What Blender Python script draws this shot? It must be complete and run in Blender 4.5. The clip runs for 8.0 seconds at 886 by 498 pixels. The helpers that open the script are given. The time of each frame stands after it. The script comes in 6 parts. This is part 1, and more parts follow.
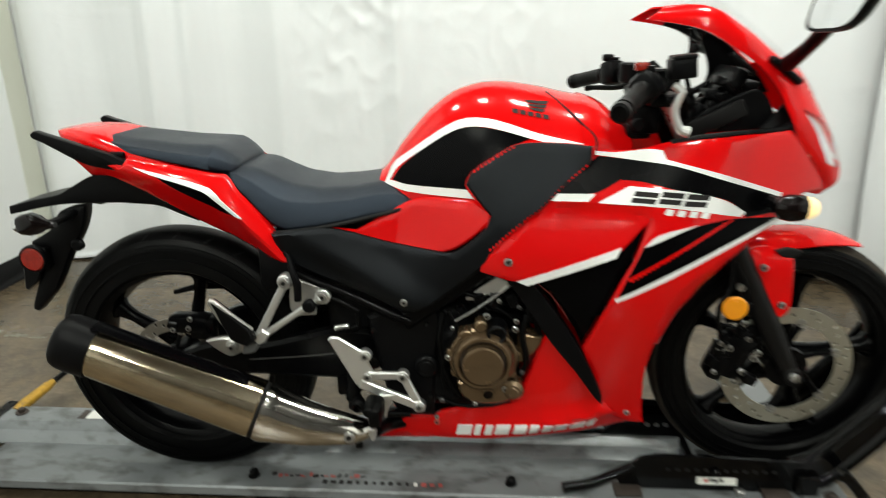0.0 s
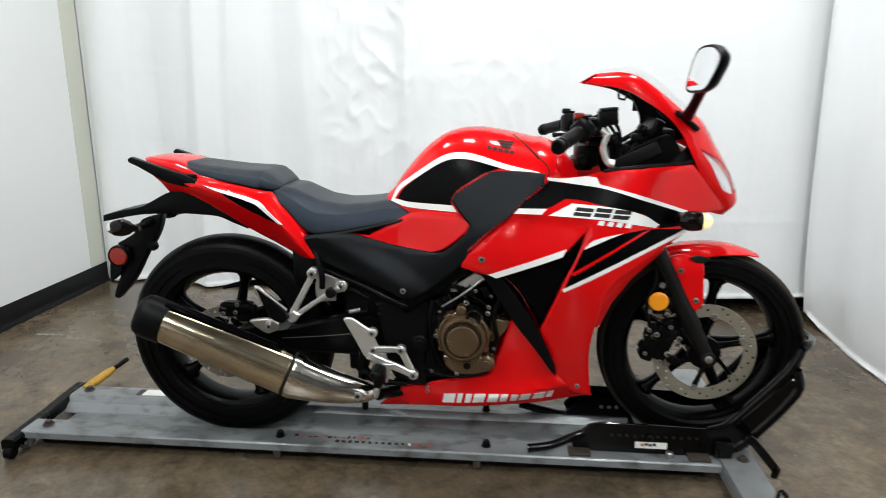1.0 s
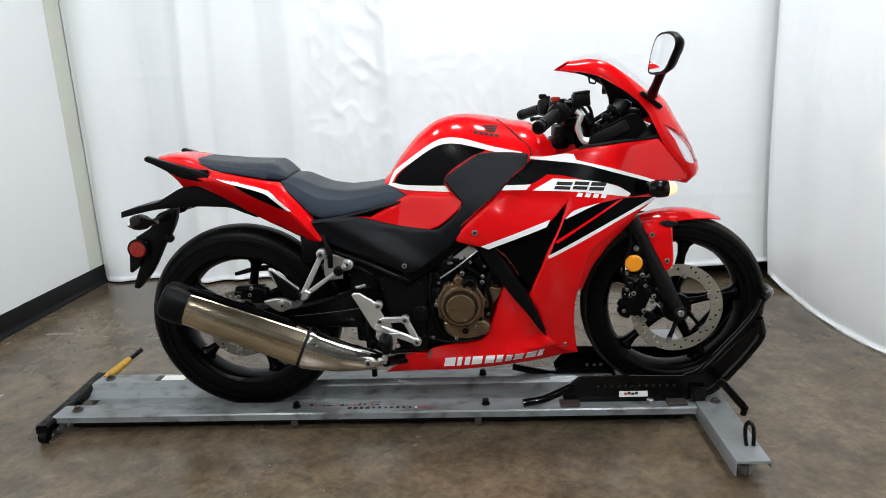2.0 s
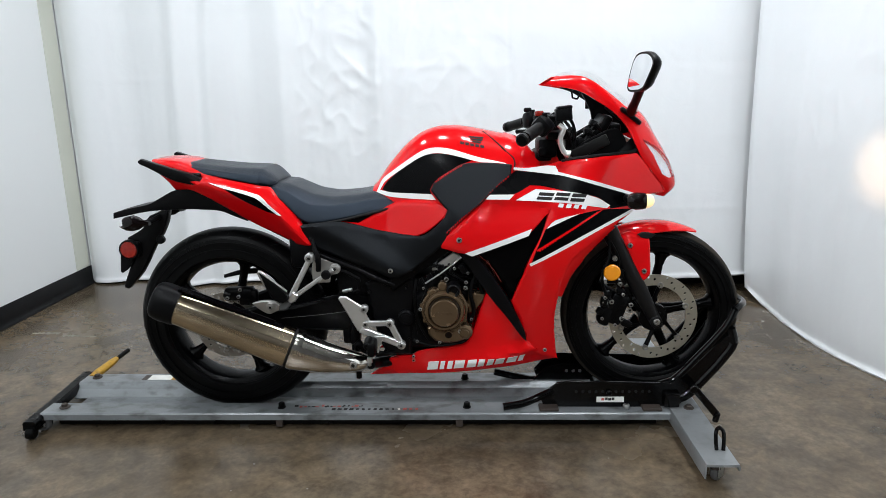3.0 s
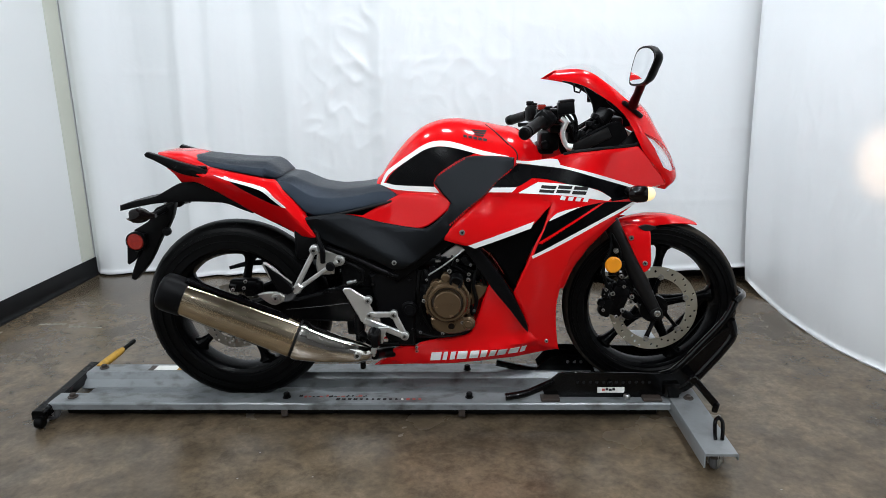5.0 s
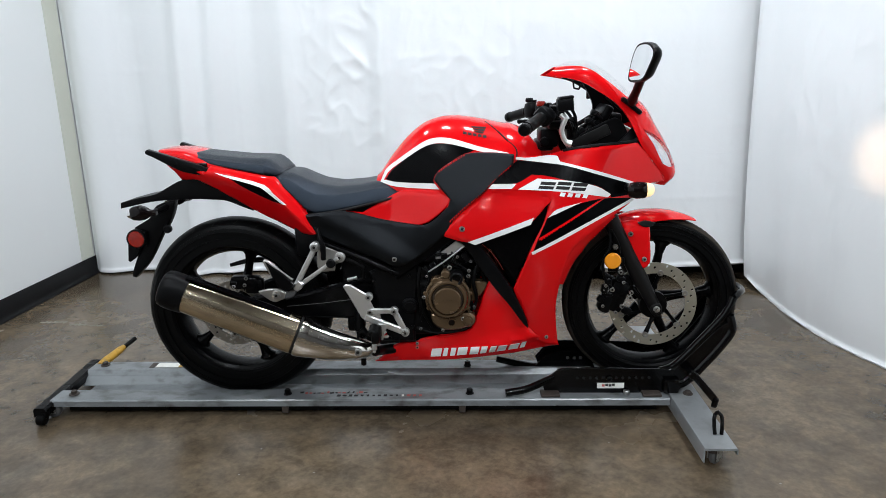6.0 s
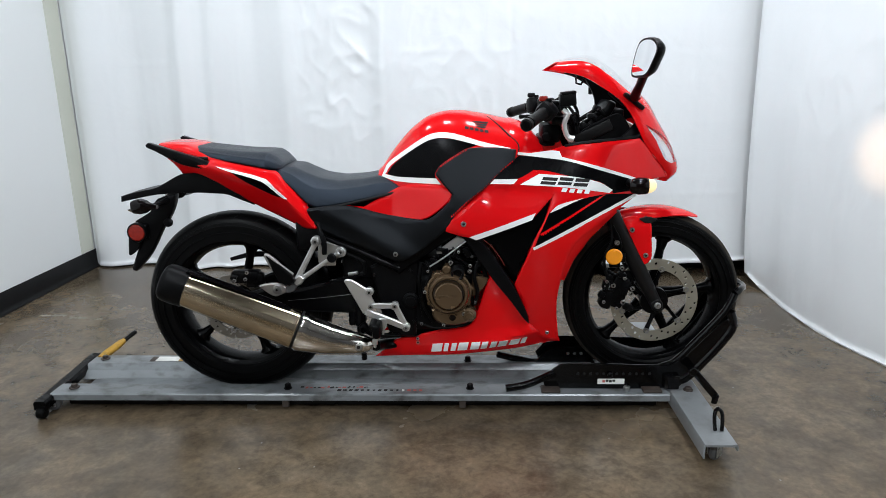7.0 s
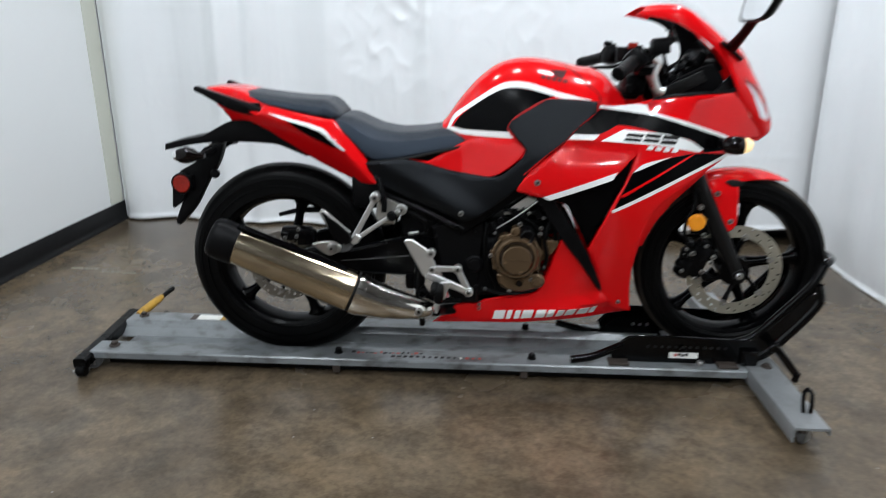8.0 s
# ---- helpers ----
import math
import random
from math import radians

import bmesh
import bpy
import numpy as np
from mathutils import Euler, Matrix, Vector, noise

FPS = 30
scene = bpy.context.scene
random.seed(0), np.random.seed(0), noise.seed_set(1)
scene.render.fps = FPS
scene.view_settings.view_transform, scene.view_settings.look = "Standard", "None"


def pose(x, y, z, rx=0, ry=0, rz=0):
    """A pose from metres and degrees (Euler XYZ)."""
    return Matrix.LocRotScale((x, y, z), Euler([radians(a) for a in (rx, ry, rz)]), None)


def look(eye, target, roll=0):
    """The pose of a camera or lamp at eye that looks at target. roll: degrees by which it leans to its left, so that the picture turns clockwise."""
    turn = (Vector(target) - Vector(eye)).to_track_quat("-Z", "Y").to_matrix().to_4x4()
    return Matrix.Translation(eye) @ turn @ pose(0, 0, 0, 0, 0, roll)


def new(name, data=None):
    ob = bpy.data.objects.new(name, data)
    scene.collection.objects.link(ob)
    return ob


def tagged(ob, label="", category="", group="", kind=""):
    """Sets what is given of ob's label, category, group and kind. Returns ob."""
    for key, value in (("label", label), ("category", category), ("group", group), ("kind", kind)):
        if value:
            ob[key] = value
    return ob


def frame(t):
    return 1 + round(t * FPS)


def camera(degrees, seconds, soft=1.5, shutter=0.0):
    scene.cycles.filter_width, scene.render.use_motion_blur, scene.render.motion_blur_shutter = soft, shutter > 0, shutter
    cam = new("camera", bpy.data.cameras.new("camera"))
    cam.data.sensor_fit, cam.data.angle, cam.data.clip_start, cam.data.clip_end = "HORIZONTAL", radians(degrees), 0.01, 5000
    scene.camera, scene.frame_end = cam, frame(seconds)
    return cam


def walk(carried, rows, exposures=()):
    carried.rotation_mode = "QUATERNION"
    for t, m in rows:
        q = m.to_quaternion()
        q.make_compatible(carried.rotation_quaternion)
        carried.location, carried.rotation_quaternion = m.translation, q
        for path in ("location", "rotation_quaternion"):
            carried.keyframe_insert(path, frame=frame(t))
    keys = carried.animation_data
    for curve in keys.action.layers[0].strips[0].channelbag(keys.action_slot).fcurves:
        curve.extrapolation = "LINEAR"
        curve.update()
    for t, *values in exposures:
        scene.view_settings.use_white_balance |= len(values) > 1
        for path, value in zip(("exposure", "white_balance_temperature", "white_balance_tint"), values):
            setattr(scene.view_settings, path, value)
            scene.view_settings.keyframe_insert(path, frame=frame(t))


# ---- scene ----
cam = camera(67.2, 8.0, soft=0.7, shutter=0.5)
PATH = [
    (0, (0.7240, -1.4420, 1.0630), (0.5810, 0.4520, 0.4350), -0.90),
    (0.2, (0.7135, -1.5471, 1.0610), (0.6545, 0.3544, 0.4386), -0.17),
    (0.5, (0.7180, -1.6960, 1.0650), (0.6670, 0.2250, 0.5090), -0.40),
    (0.7, (0.7416, -1.7603, 1.0739), (0.5978, 0.1630, 0.5438), -1.55),
    (1, (0.8140, -1.8810, 1.0580), (0.6320, 0.0550, 0.5910), 0.00),
    (1.2, (0.8608, -1.9193, 1.0677), (0.6619, 0.0085, 0.5743), -1.16),
    (1.5, (0.8580, -1.9950, 1.0690), (0.6420, -0.0680, 0.5800), -3.10),
    (1.8, (0.8301, -2.0300, 1.0654), (0.6562, -0.1007, 0.5666), -2.91),
    (2, (0.7750, -2.0790, 1.0530), (0.6610, -0.1420, 0.5680), -2.50),
    (3.5, (0.7850, -2.1440, 1.0640), (0.7120, -0.1990, 0.6060), -1.00),
    (4, (0.7810, -2.1490, 1.0670), (0.7080, -0.2060, 0.5990), -1.00),
    (4.5, (0.7790, -2.1560, 1.0660), (0.7030, -0.2160, 0.5890), -1.00),
    (6, (0.7750, -2.1710, 1.0610), (0.7000, -0.2320, 0.5740), -1.20),
    (6.5, (0.7740, -2.1710, 1.0620), (0.7020, -0.2340, 0.5680), -1.30),
    (7, (0.7690, -2.1680, 1.0600), (0.6960, -0.2330, 0.5590), -0.90),
    (7.3, (0.7634, -2.1490, 1.0557), (0.6792, -0.2158, 0.5509), -0.16),
    (7.5, (0.7160, -2.1450, 1.0580), (0.6400, -0.2140, 0.5440), 0.60),
    (7.8, (0.6714, -2.1214, 1.0291), (0.5614, -0.1995, 0.4916), 0.04),
    (8, (0.6010, -2.0310, 1.0190), (0.4940, -0.1310, 0.4060), 0.30),
]
LIGHT = [(0, 0.06, 7400, 3), (0.5, 0.08, 7100, 7), (1, 0.10, 6850, 9), (1.5, 0.10, 6750, 10), (2, 0.09, 6650, 10), (3.5, -0.02, 6450, 10), (8, -0.03, 6400, 10)]
walk(cam, [(t, look(eye, target, roll)) for t, eye, target, roll in PATH], LIGHT)

from mathutils.geometry import delaunay_2d_cdt

# ---- light ----
world = bpy.data.worlds.new("world")
scene.world = world
world.use_nodes = True
world.node_tree.nodes["Background"].inputs[0].default_value = (0.9, 0.95, 1.0, 1)
world.node_tree.nodes["Background"].inputs[1].default_value = 0.05
scene.view_settings.exposure = 0.0
FLOOR = -0.015
CEIL = 3.1


def area(name, place, target, sx, sy, power, colour):
    data = bpy.data.lights.new(name, "AREA")
    data.shape, data.size, data.size_y, data.energy, data.color = "RECTANGLE", sx, sy, power, colour
    ob = new(name, data)
    ob.matrix_world = look(place, target)
    return ob


COOL = (0.90, 0.955, 1.0)
LAMPS = [(-0.75, 0.40, 15.5), (0.20, 0.25, 14), (1.05, 0.30, 16), (1.75, 0.35, 21)]
SPOTS = [(-0.7, -1.6, 27), (1.6, -1.7, 30), (-0.5, -3.3, 44), (1.6, -3.3, 36), (-0.5, -4.9, 50), (1.6, -4.9, 44)]
for lx, ly, watts in LAMPS:
    area("ceiling_lamp", (lx, ly, CEIL - 0.075), (lx, ly + 0.001, 0), 0.30, 0.30, watts, COOL)
for lx, ly, watts in SPOTS:
    area("down_light", (lx, ly, CEIL - 0.035), (lx, ly + 0.001, 0), 0.15, 0.15, watts, COOL)
spot = bpy.data.lights.new("headlight_beam", "SPOT")
spot.energy, spot.spot_size, spot.spot_blend, spot.color, spot.shadow_soft_size = 17, radians(22), 1.0, (1.0, 0.62, 0.34), 0.02
spot_ob = new("headlight_beam", spot)
spot_ob.matrix_world = look((1.47, -0.03, 0.82), (2.35, 0.31, 0.755))


# ---- materials ----
def ramp_mix(nt, fac, c1, c2):
    mix = nt.nodes.new("ShaderNodeMix")
    mix.data_type = "RGBA"
    nt.links.new(fac, mix.inputs[0])
    mix.inputs[6].default_value, mix.inputs[7].default_value = (*c1, 1), (*c2, 1)
    return mix.outputs[2]


def surface(name, colour, rough=0.5, metal=0.0, vary=0.12, scale=6.0, fine=120.0, bump=0.05, coat=0.0, spec=0.5, dirt=None, dirt_amount=0.3, stretch=(1, 1, 1)):
    """Two scales of variation, fine relief, wear in the roughness."""
    m = bpy.data.materials.new(name)
    m.use_nodes = True
    nt = m.node_tree
    b = nt.nodes["Principled BSDF"]
    co = nt.nodes.new("ShaderNodeTexCoord")
    mp = nt.nodes.new("ShaderNodeMapping")
    mp.inputs["Scale"].default_value = stretch
    nt.links.new(co.outputs["Object"], mp.inputs[0])
    n1, n2 = nt.nodes.new("ShaderNodeTexNoise"), nt.nodes.new("ShaderNodeTexNoise")
    n1.inputs["Scale"].default_value, n2.inputs["Scale"].default_value = scale, fine
    n1.inputs["Detail"].default_value, n2.inputs["Detail"].default_value = 6, 3
    nt.links.new(mp.outputs[0], n1.inputs["Vector"])
    nt.links.new(mp.outputs[0], n2.inputs["Vector"])
    lo = [max(0, c * (1 - vary)) for c in colour]
    hi = [min(1, c * (1 + vary)) for c in colour]
    col = ramp_mix(nt, n1.outputs[0], lo, hi)
    if dirt:
        r = nt.nodes.new("ShaderNodeValToRGB")
        r.color_ramp.elements[0].position, r.color_ramp.elements[1].position = 0.5, 0.75
        r.color_ramp.elements[1].color = (dirt_amount,) * 3 + (1,)
        n3 = nt.nodes.new("ShaderNodeTexNoise")
        n3.inputs["Scale"].default_value, n3.inputs["Detail"].default_value = scale * 2.3, 9
        nt.links.new(mp.outputs[0], n3.inputs["Vector"])
        nt.links.new(n3.outputs[0], r.inputs[0])
        mix = nt.nodes.new("ShaderNodeMix")
        mix.data_type = "RGBA"
        nt.links.new(r.outputs[0], mix.inputs[0])
        nt.links.new(col, mix.inputs[6])
        mix.inputs[7].default_value = (*dirt, 1)
        col = mix.outputs[2]
    nt.links.new(col, b.inputs["Base Color"])
    mr = nt.nodes.new("ShaderNodeMapRange")
    mr.inputs[3].default_value, mr.inputs[4].default_value = max(0.02, rough * 0.8), min(1, rough * 1.25)
    nt.links.new(n1.outputs[0], mr.inputs[0])
    nt.links.new(mr.outputs[0], b.inputs["Roughness"])
    b.inputs["Metallic"].default_value = metal
    b.inputs["Specular IOR Level"].default_value = spec
    b.inputs["Coat Weight"].default_value = coat
    b.inputs["Coat Roughness"].default_value = 0.035
    if bump:
        bp = nt.nodes.new("ShaderNodeBump")
        bp.inputs["Strength"].default_value, bp.inputs["Distance"].default_value = bump, 0.002
        nt.links.new(n2.outputs[0], bp.inputs["Height"])
        nt.links.new(bp.outputs[0], b.inputs["Normal"])
    return m


def glowing(name, colour, strength):
    m = surface(name, colour, 0.3, 0, 0.02, bump=0)
    b = m.node_tree.nodes["Principled BSDF"]
    b.inputs["Emission Color"].default_value, b.inputs["Emission Strength"].default_value = (*colour, 1), strength
    return m


def clear(name, tint, rough=0.03, ior=0.4):
    m = bpy.data.materials.new(name)
    m.use_nodes = True
    nt = m.node_tree
    g, t, mix = nt.nodes.new("ShaderNodeBsdfGlossy"), nt.nodes.new("ShaderNodeBsdfTransparent"), nt.nodes.new("ShaderNodeMixShader")
    fr = nt.nodes.new("ShaderNodeLayerWeight")
    fr.inputs[0].default_value = 0.5
    edge, gain = nt.nodes.new("ShaderNodeMath"), nt.nodes.new("ShaderNodeMath")
    edge.operation, gain.operation = "POWER", "MULTIPLY_ADD"
    edge.inputs[1].default_value, gain.inputs[1].default_value, gain.inputs[2].default_value = 4.0, ior, 0.02
    nt.links.new(fr.outputs["Facing"], edge.inputs[0])
    nt.links.new(edge.outputs[0], gain.inputs[0])
    g.inputs["Roughness"].default_value = rough
    t.inputs[0].default_value = (*tint, 1)
    nt.links.new(gain.outputs[0], mix.inputs[0])
    nt.links.new(t.outputs[0], mix.inputs[1])
    nt.links.new(g.outputs[0], mix.inputs[2])
    nt.links.new(mix.outputs[0], nt.nodes["Material Output"].inputs[0])
    return m


RED = surface("red_lacquer", (0.64, 0.003, 0.005), 0.22, 0, 0.05, 3, 300, 0.004, coat=0.55, spec=0.05)
BLACKGLOSS = surface("black_lacquer", (0.0012, 0.0012, 0.0015), 0.25, 0, 0.2, 4, 300, 0.004, coat=0.0, spec=0.05)
WHITE = surface("white_lacquer", (0.80, 0.80, 0.79), 0.25, 0, 0.03, 5, 300, 0.01, coat=0.4)
PLASTIC = surface("black_grained_plastic", (0.0022, 0.0022, 0.0026), 0.36, 0, 0.25, 12, 900, 0.16, dirt=(0.004, 0.004, 0.004), dirt_amount=0.2, spec=0.10)
COVERM = surface("grained_black_cover", (0.0014, 0.0015, 0.0018), 0.38, 0, 0.2, 12, 1200, 0.22, spec=0.19)
SATIN = surface("satin_black_metal", (0.0012, 0.0012, 0.0015), 0.28, 0, 0.25, 14, 500, 0.05, dirt=(0.006, 0.0055, 0.005), dirt_amount=0.2, spec=0.10)
RIMB = surface("black_rim_paint", (0.0008, 0.0008, 0.0010), 0.22, 0, 0.25, 14, 500, 0.03, spec=0.08)
FORKGREY = surface("dark_grey_fork_coat", (0.006, 0.0056, 0.0056), 0.40, 0, 0.15, 14, 600, 0.04, spec=0.14)
SEATV = surface("black_vinyl", (0.0028, 0.0038, 0.0066), 0.40, 0, 0.15, 9, 1100, 0.25, spec=0.42)
RUBBER = surface("tyre_rubber", (0.0014, 0.0014, 0.0015), 0.40, 0, 0.25, 14, 500, 0.12, dirt=(0.003, 0.003, 0.003), dirt_amount=0.3, spec=0.09)
ALLOY = surface("brushed_alloy", (0.66, 0.66, 0.65), 0.34, 0.9, 0.08, 20, 500, 0.05)
CAST = surface("cast_alloy", (0.42, 0.41, 0.39), 0.36, 0.85, 0.15, 25, 300, 0.12)
# golden brown tint puts the reflection of the brown floor into the colour
STEEL = surface("polished_stainless_steel", (0.56, 0.47, 0.34), 0.12, 1.0, 0.20, 5, 260, 0.03, stretch=(1, 4, 4), dirt=(0.26, 0.18, 0.09), dirt_amount=0.5)
STEELCONE = surface("worn_stainless_steel", (0.66, 0.63, 0.58), 0.10, 1.0, 0.1, 9, 60, 0.10, dirt=(0.30, 0.26, 0.20), dirt_amount=0.6)
BRONZE = surface("bronze_engine_paint", (0.125, 0.082, 0.046), 0.25, 0.6, 0.15, 18, 500, 0.05, spec=0.5)
DISC = surface("brake_disc_steel", (0.44, 0.42, 0.35), 0.36, 0.9, 0.1, 30, 700, 0.06)
# same disc steel with the duller light at the rear wheel in its colour
SHADEDISC = surface("shaded_disc_steel", (0.20, 0.185, 0.16), 0.40, 0.8, 0.1, 30, 700, 0.06)
ZINC = surface("zinc_bolt", (0.36, 0.36, 0.35), 0.28, 0.9, 0.1, 60, 500, 0.05)
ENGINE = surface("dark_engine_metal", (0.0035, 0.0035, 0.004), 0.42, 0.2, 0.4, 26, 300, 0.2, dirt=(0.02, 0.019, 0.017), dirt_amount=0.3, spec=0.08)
DULL = surface("dull_grey_alloy", (0.085, 0.085, 0.085), 0.5, 0.3, 0.2, 25, 300, 0.1)
TROLLEY = surface("scuffed_grey_paint", (0.185, 0.198, 0.205), 0.30, 0.25, 0.35, 7, 140, 0.2, dirt=(0.045, 0.042, 0.038), dirt_amount=0.9, stretch=(1, 1.6, 1.6))
BEAMGREY = surface("clean_grey_paint", (0.21, 0.22, 0.225), 0.30, 0.25, 0.12, 9, 140, 0.15, dirt=(0.10, 0.098, 0.09), dirt_amount=0.4)
CHOCK = surface("glossy_black_powder_coat", (0.0012, 0.0012, 0.0014), 0.09, 0, 0.25, 10, 400, 0.05, dirt=(0.004, 0.004, 0.004), dirt_amount=0.1, spec=0.22)
RUST = surface("rusty_steel", (0.045, 0.034, 0.028), 0.6, 0.3, 0.4, 30, 300, 0.3)
AMBER = surface("amber_lens", (0.85, 0.30, 0.01), 0.25, 0, 0.1, 60, 900, 0.3, coat=0.6)
AMBERLIT = glowing("lit_amber_lens", (1.0, 0.72, 0.36), 0.75)
REDLENS = surface("red_lens", (0.24, 0.010, 0.004), 0.18, 0, 0.45, 120, 900, 0.4, coat=0.35, spec=0.4)
SMOKE = surface("smoked_lens", (0.003, 0.0015, 0.0015), 0.08, 0, 0.1, 60, 500, 0.02, coat=0.1, spec=0.18)
CHROME = surface("chrome_reflector", (0.85, 0.85, 0.86), 0.08, 1.0, 0.04, 10, 200, 0.01)
BOWL = surface("frosted_reflector", (0.82, 0.82, 0.83), 0.25, 0.25, 0.1, 40, 200, 0.02)
MIRROR = surface("mirror_glass", (0.92, 0.93, 0.94), 0.02, 1.0, 0.0, 10, 200, 0)
YELLOW = surface("yellow_handle", (0.42, 0.23, 0.02), 0.45, 0, 0.3, 30, 300, 0.2, dirt=(0.08, 0.05, 0.015), dirt_amount=0.7)
PAPER = surface("white_label", (0.70, 0.70, 0.66), 0.6, 0, 0.08, 20, 400, 0.05, dirt=(0.45, 0.42, 0.35), dirt_amount=0.4)
REDINK = surface("faded_red_print", (0.38, 0.07, 0.06), 0.6, 0, 0.3, 60, 300, 0.05)
DARKINK = surface("dark_print_and_reflection", (0.018, 0.016, 0.016), 0.6, 0, 0.4, 60, 300, 0.05, spec=0.16)
DARKLINE = surface("dark_seam", (0.008, 0.008, 0.008), 0.6, 0, 0.1, 60, 300, 0.05, spec=0.16)
SCREEN = clear("clear_windscreen", (0.988, 0.989, 0.99), 0.03, 0.06)
LENS = clear("headlight_lens", (0.96, 0.96, 0.97), 0.04, 0.4)
BULB = glowing("headlight_bulb", (1.0, 0.86, 0.66), 4.0)
TREAD = surface("dusty_tread_rubber", (0.030, 0.025, 0.020), 0.75, 0, 0.3, 14, 400, 0.15, spec=0.08, dirt=(0.06, 0.05, 0.04), dirt_amount=0.4)
TUBE = glowing("lamp_diffuser", (0.93, 0.97, 1.0), 3.5)
PAINTW = surface("white_wall_paint", (0.80, 0.815, 0.815), 0.6, 0, 0.025, 1.5, 260, 0.10)
CEILW = surface("grey_ceiling_paint", (0.10, 0.10, 0.10), 0.7, 0, 0.03, 2, 200, 0.1)
DARKWALL = surface("grey_wall_paint", (0.07, 0.07, 0.07), 0.6, 0, 0.1, 2, 200, 0.1)
COVE = surface("black_vinyl_base", (0.004, 0.004, 0.0045), 0.4, 0, 0.2, 8, 300, 0.05, dirt=(0.012, 0.011, 0.011), dirt_amount=0.3, spec=0.15)


def cloth(name):
    m = surface(name, (0.80, 0.82, 0.835), 0.32, 0, 0.02, 2.5, 14, 0.0, spec=0.7)
    nt = m.node_tree
    b = nt.nodes["Principled BSDF"]
    b.inputs["Sheen Weight"].default_value = 0.15
    co = nt.nodes.new("ShaderNodeTexCoord")

    def layer(scale, stretch, detail, distort):
        mp, n = nt.nodes.new("ShaderNodeMapping"), nt.nodes.new("ShaderNodeTexNoise")
        mp.inputs["Scale"].default_value = stretch
        n.inputs["Scale"].default_value, n.inputs["Detail"].default_value, n.inputs["Distortion"].default_value = scale, detail, distort
        nt.links.new(co.outputs["Object"], mp.inputs[0])
        nt.links.new(mp.outputs[0], n.inputs["Vector"])
        return n.outputs[0]

    crumple = layer(6.0, (1, 1, 1.1), 4, 1.6)
    long_folds = layer(2.6, (1.7, 1.7, 0.10), 2, 0.3)
    weave = layer(700, (1, 1, 1), 1, 0)
    b1, b2, b3 = (nt.nodes.new("ShaderNodeBump") for _ in range(3))
    for bp, src, s, d in ((b1, long_folds, 0.30, 0.05), (b2, crumple, 0.10, 0.02), (b3, weave, 0.06, 0.001)):
        bp.inputs["Strength"].default_value, bp.inputs["Distance"].default_value = s, d
        nt.links.new(src, bp.inputs["Height"])
    nt.links.new(b1.outputs[0], b2.inputs["Normal"])
    nt.links.new(b2.outputs[0], b3.inputs["Normal"])
    nt.links.new(b3.outputs[0], b.inputs["Normal"])
    return m


for m, tint in ((SEATV, (0.62, 0.78, 1.0, 1)), (COVERM, (0.84, 0.91, 1.0, 1))):
    m.node_tree.nodes["Principled BSDF"].inputs["Specular Tint"].default_value = tint
CREAM = surface("cream_paint", (0.62, 0.63, 0.55), 0.6, 0, 0.04, 3, 260, 0.1)
SCUFF = surface("pale_scuff", (0.20, 0.19, 0.15), 0.6, 0, 0.5, 40, 300, 0.2, dirt=(0.09, 0.075, 0.055), dirt_amount=0.9)
CLOTH = cloth("white_satin_cloth")


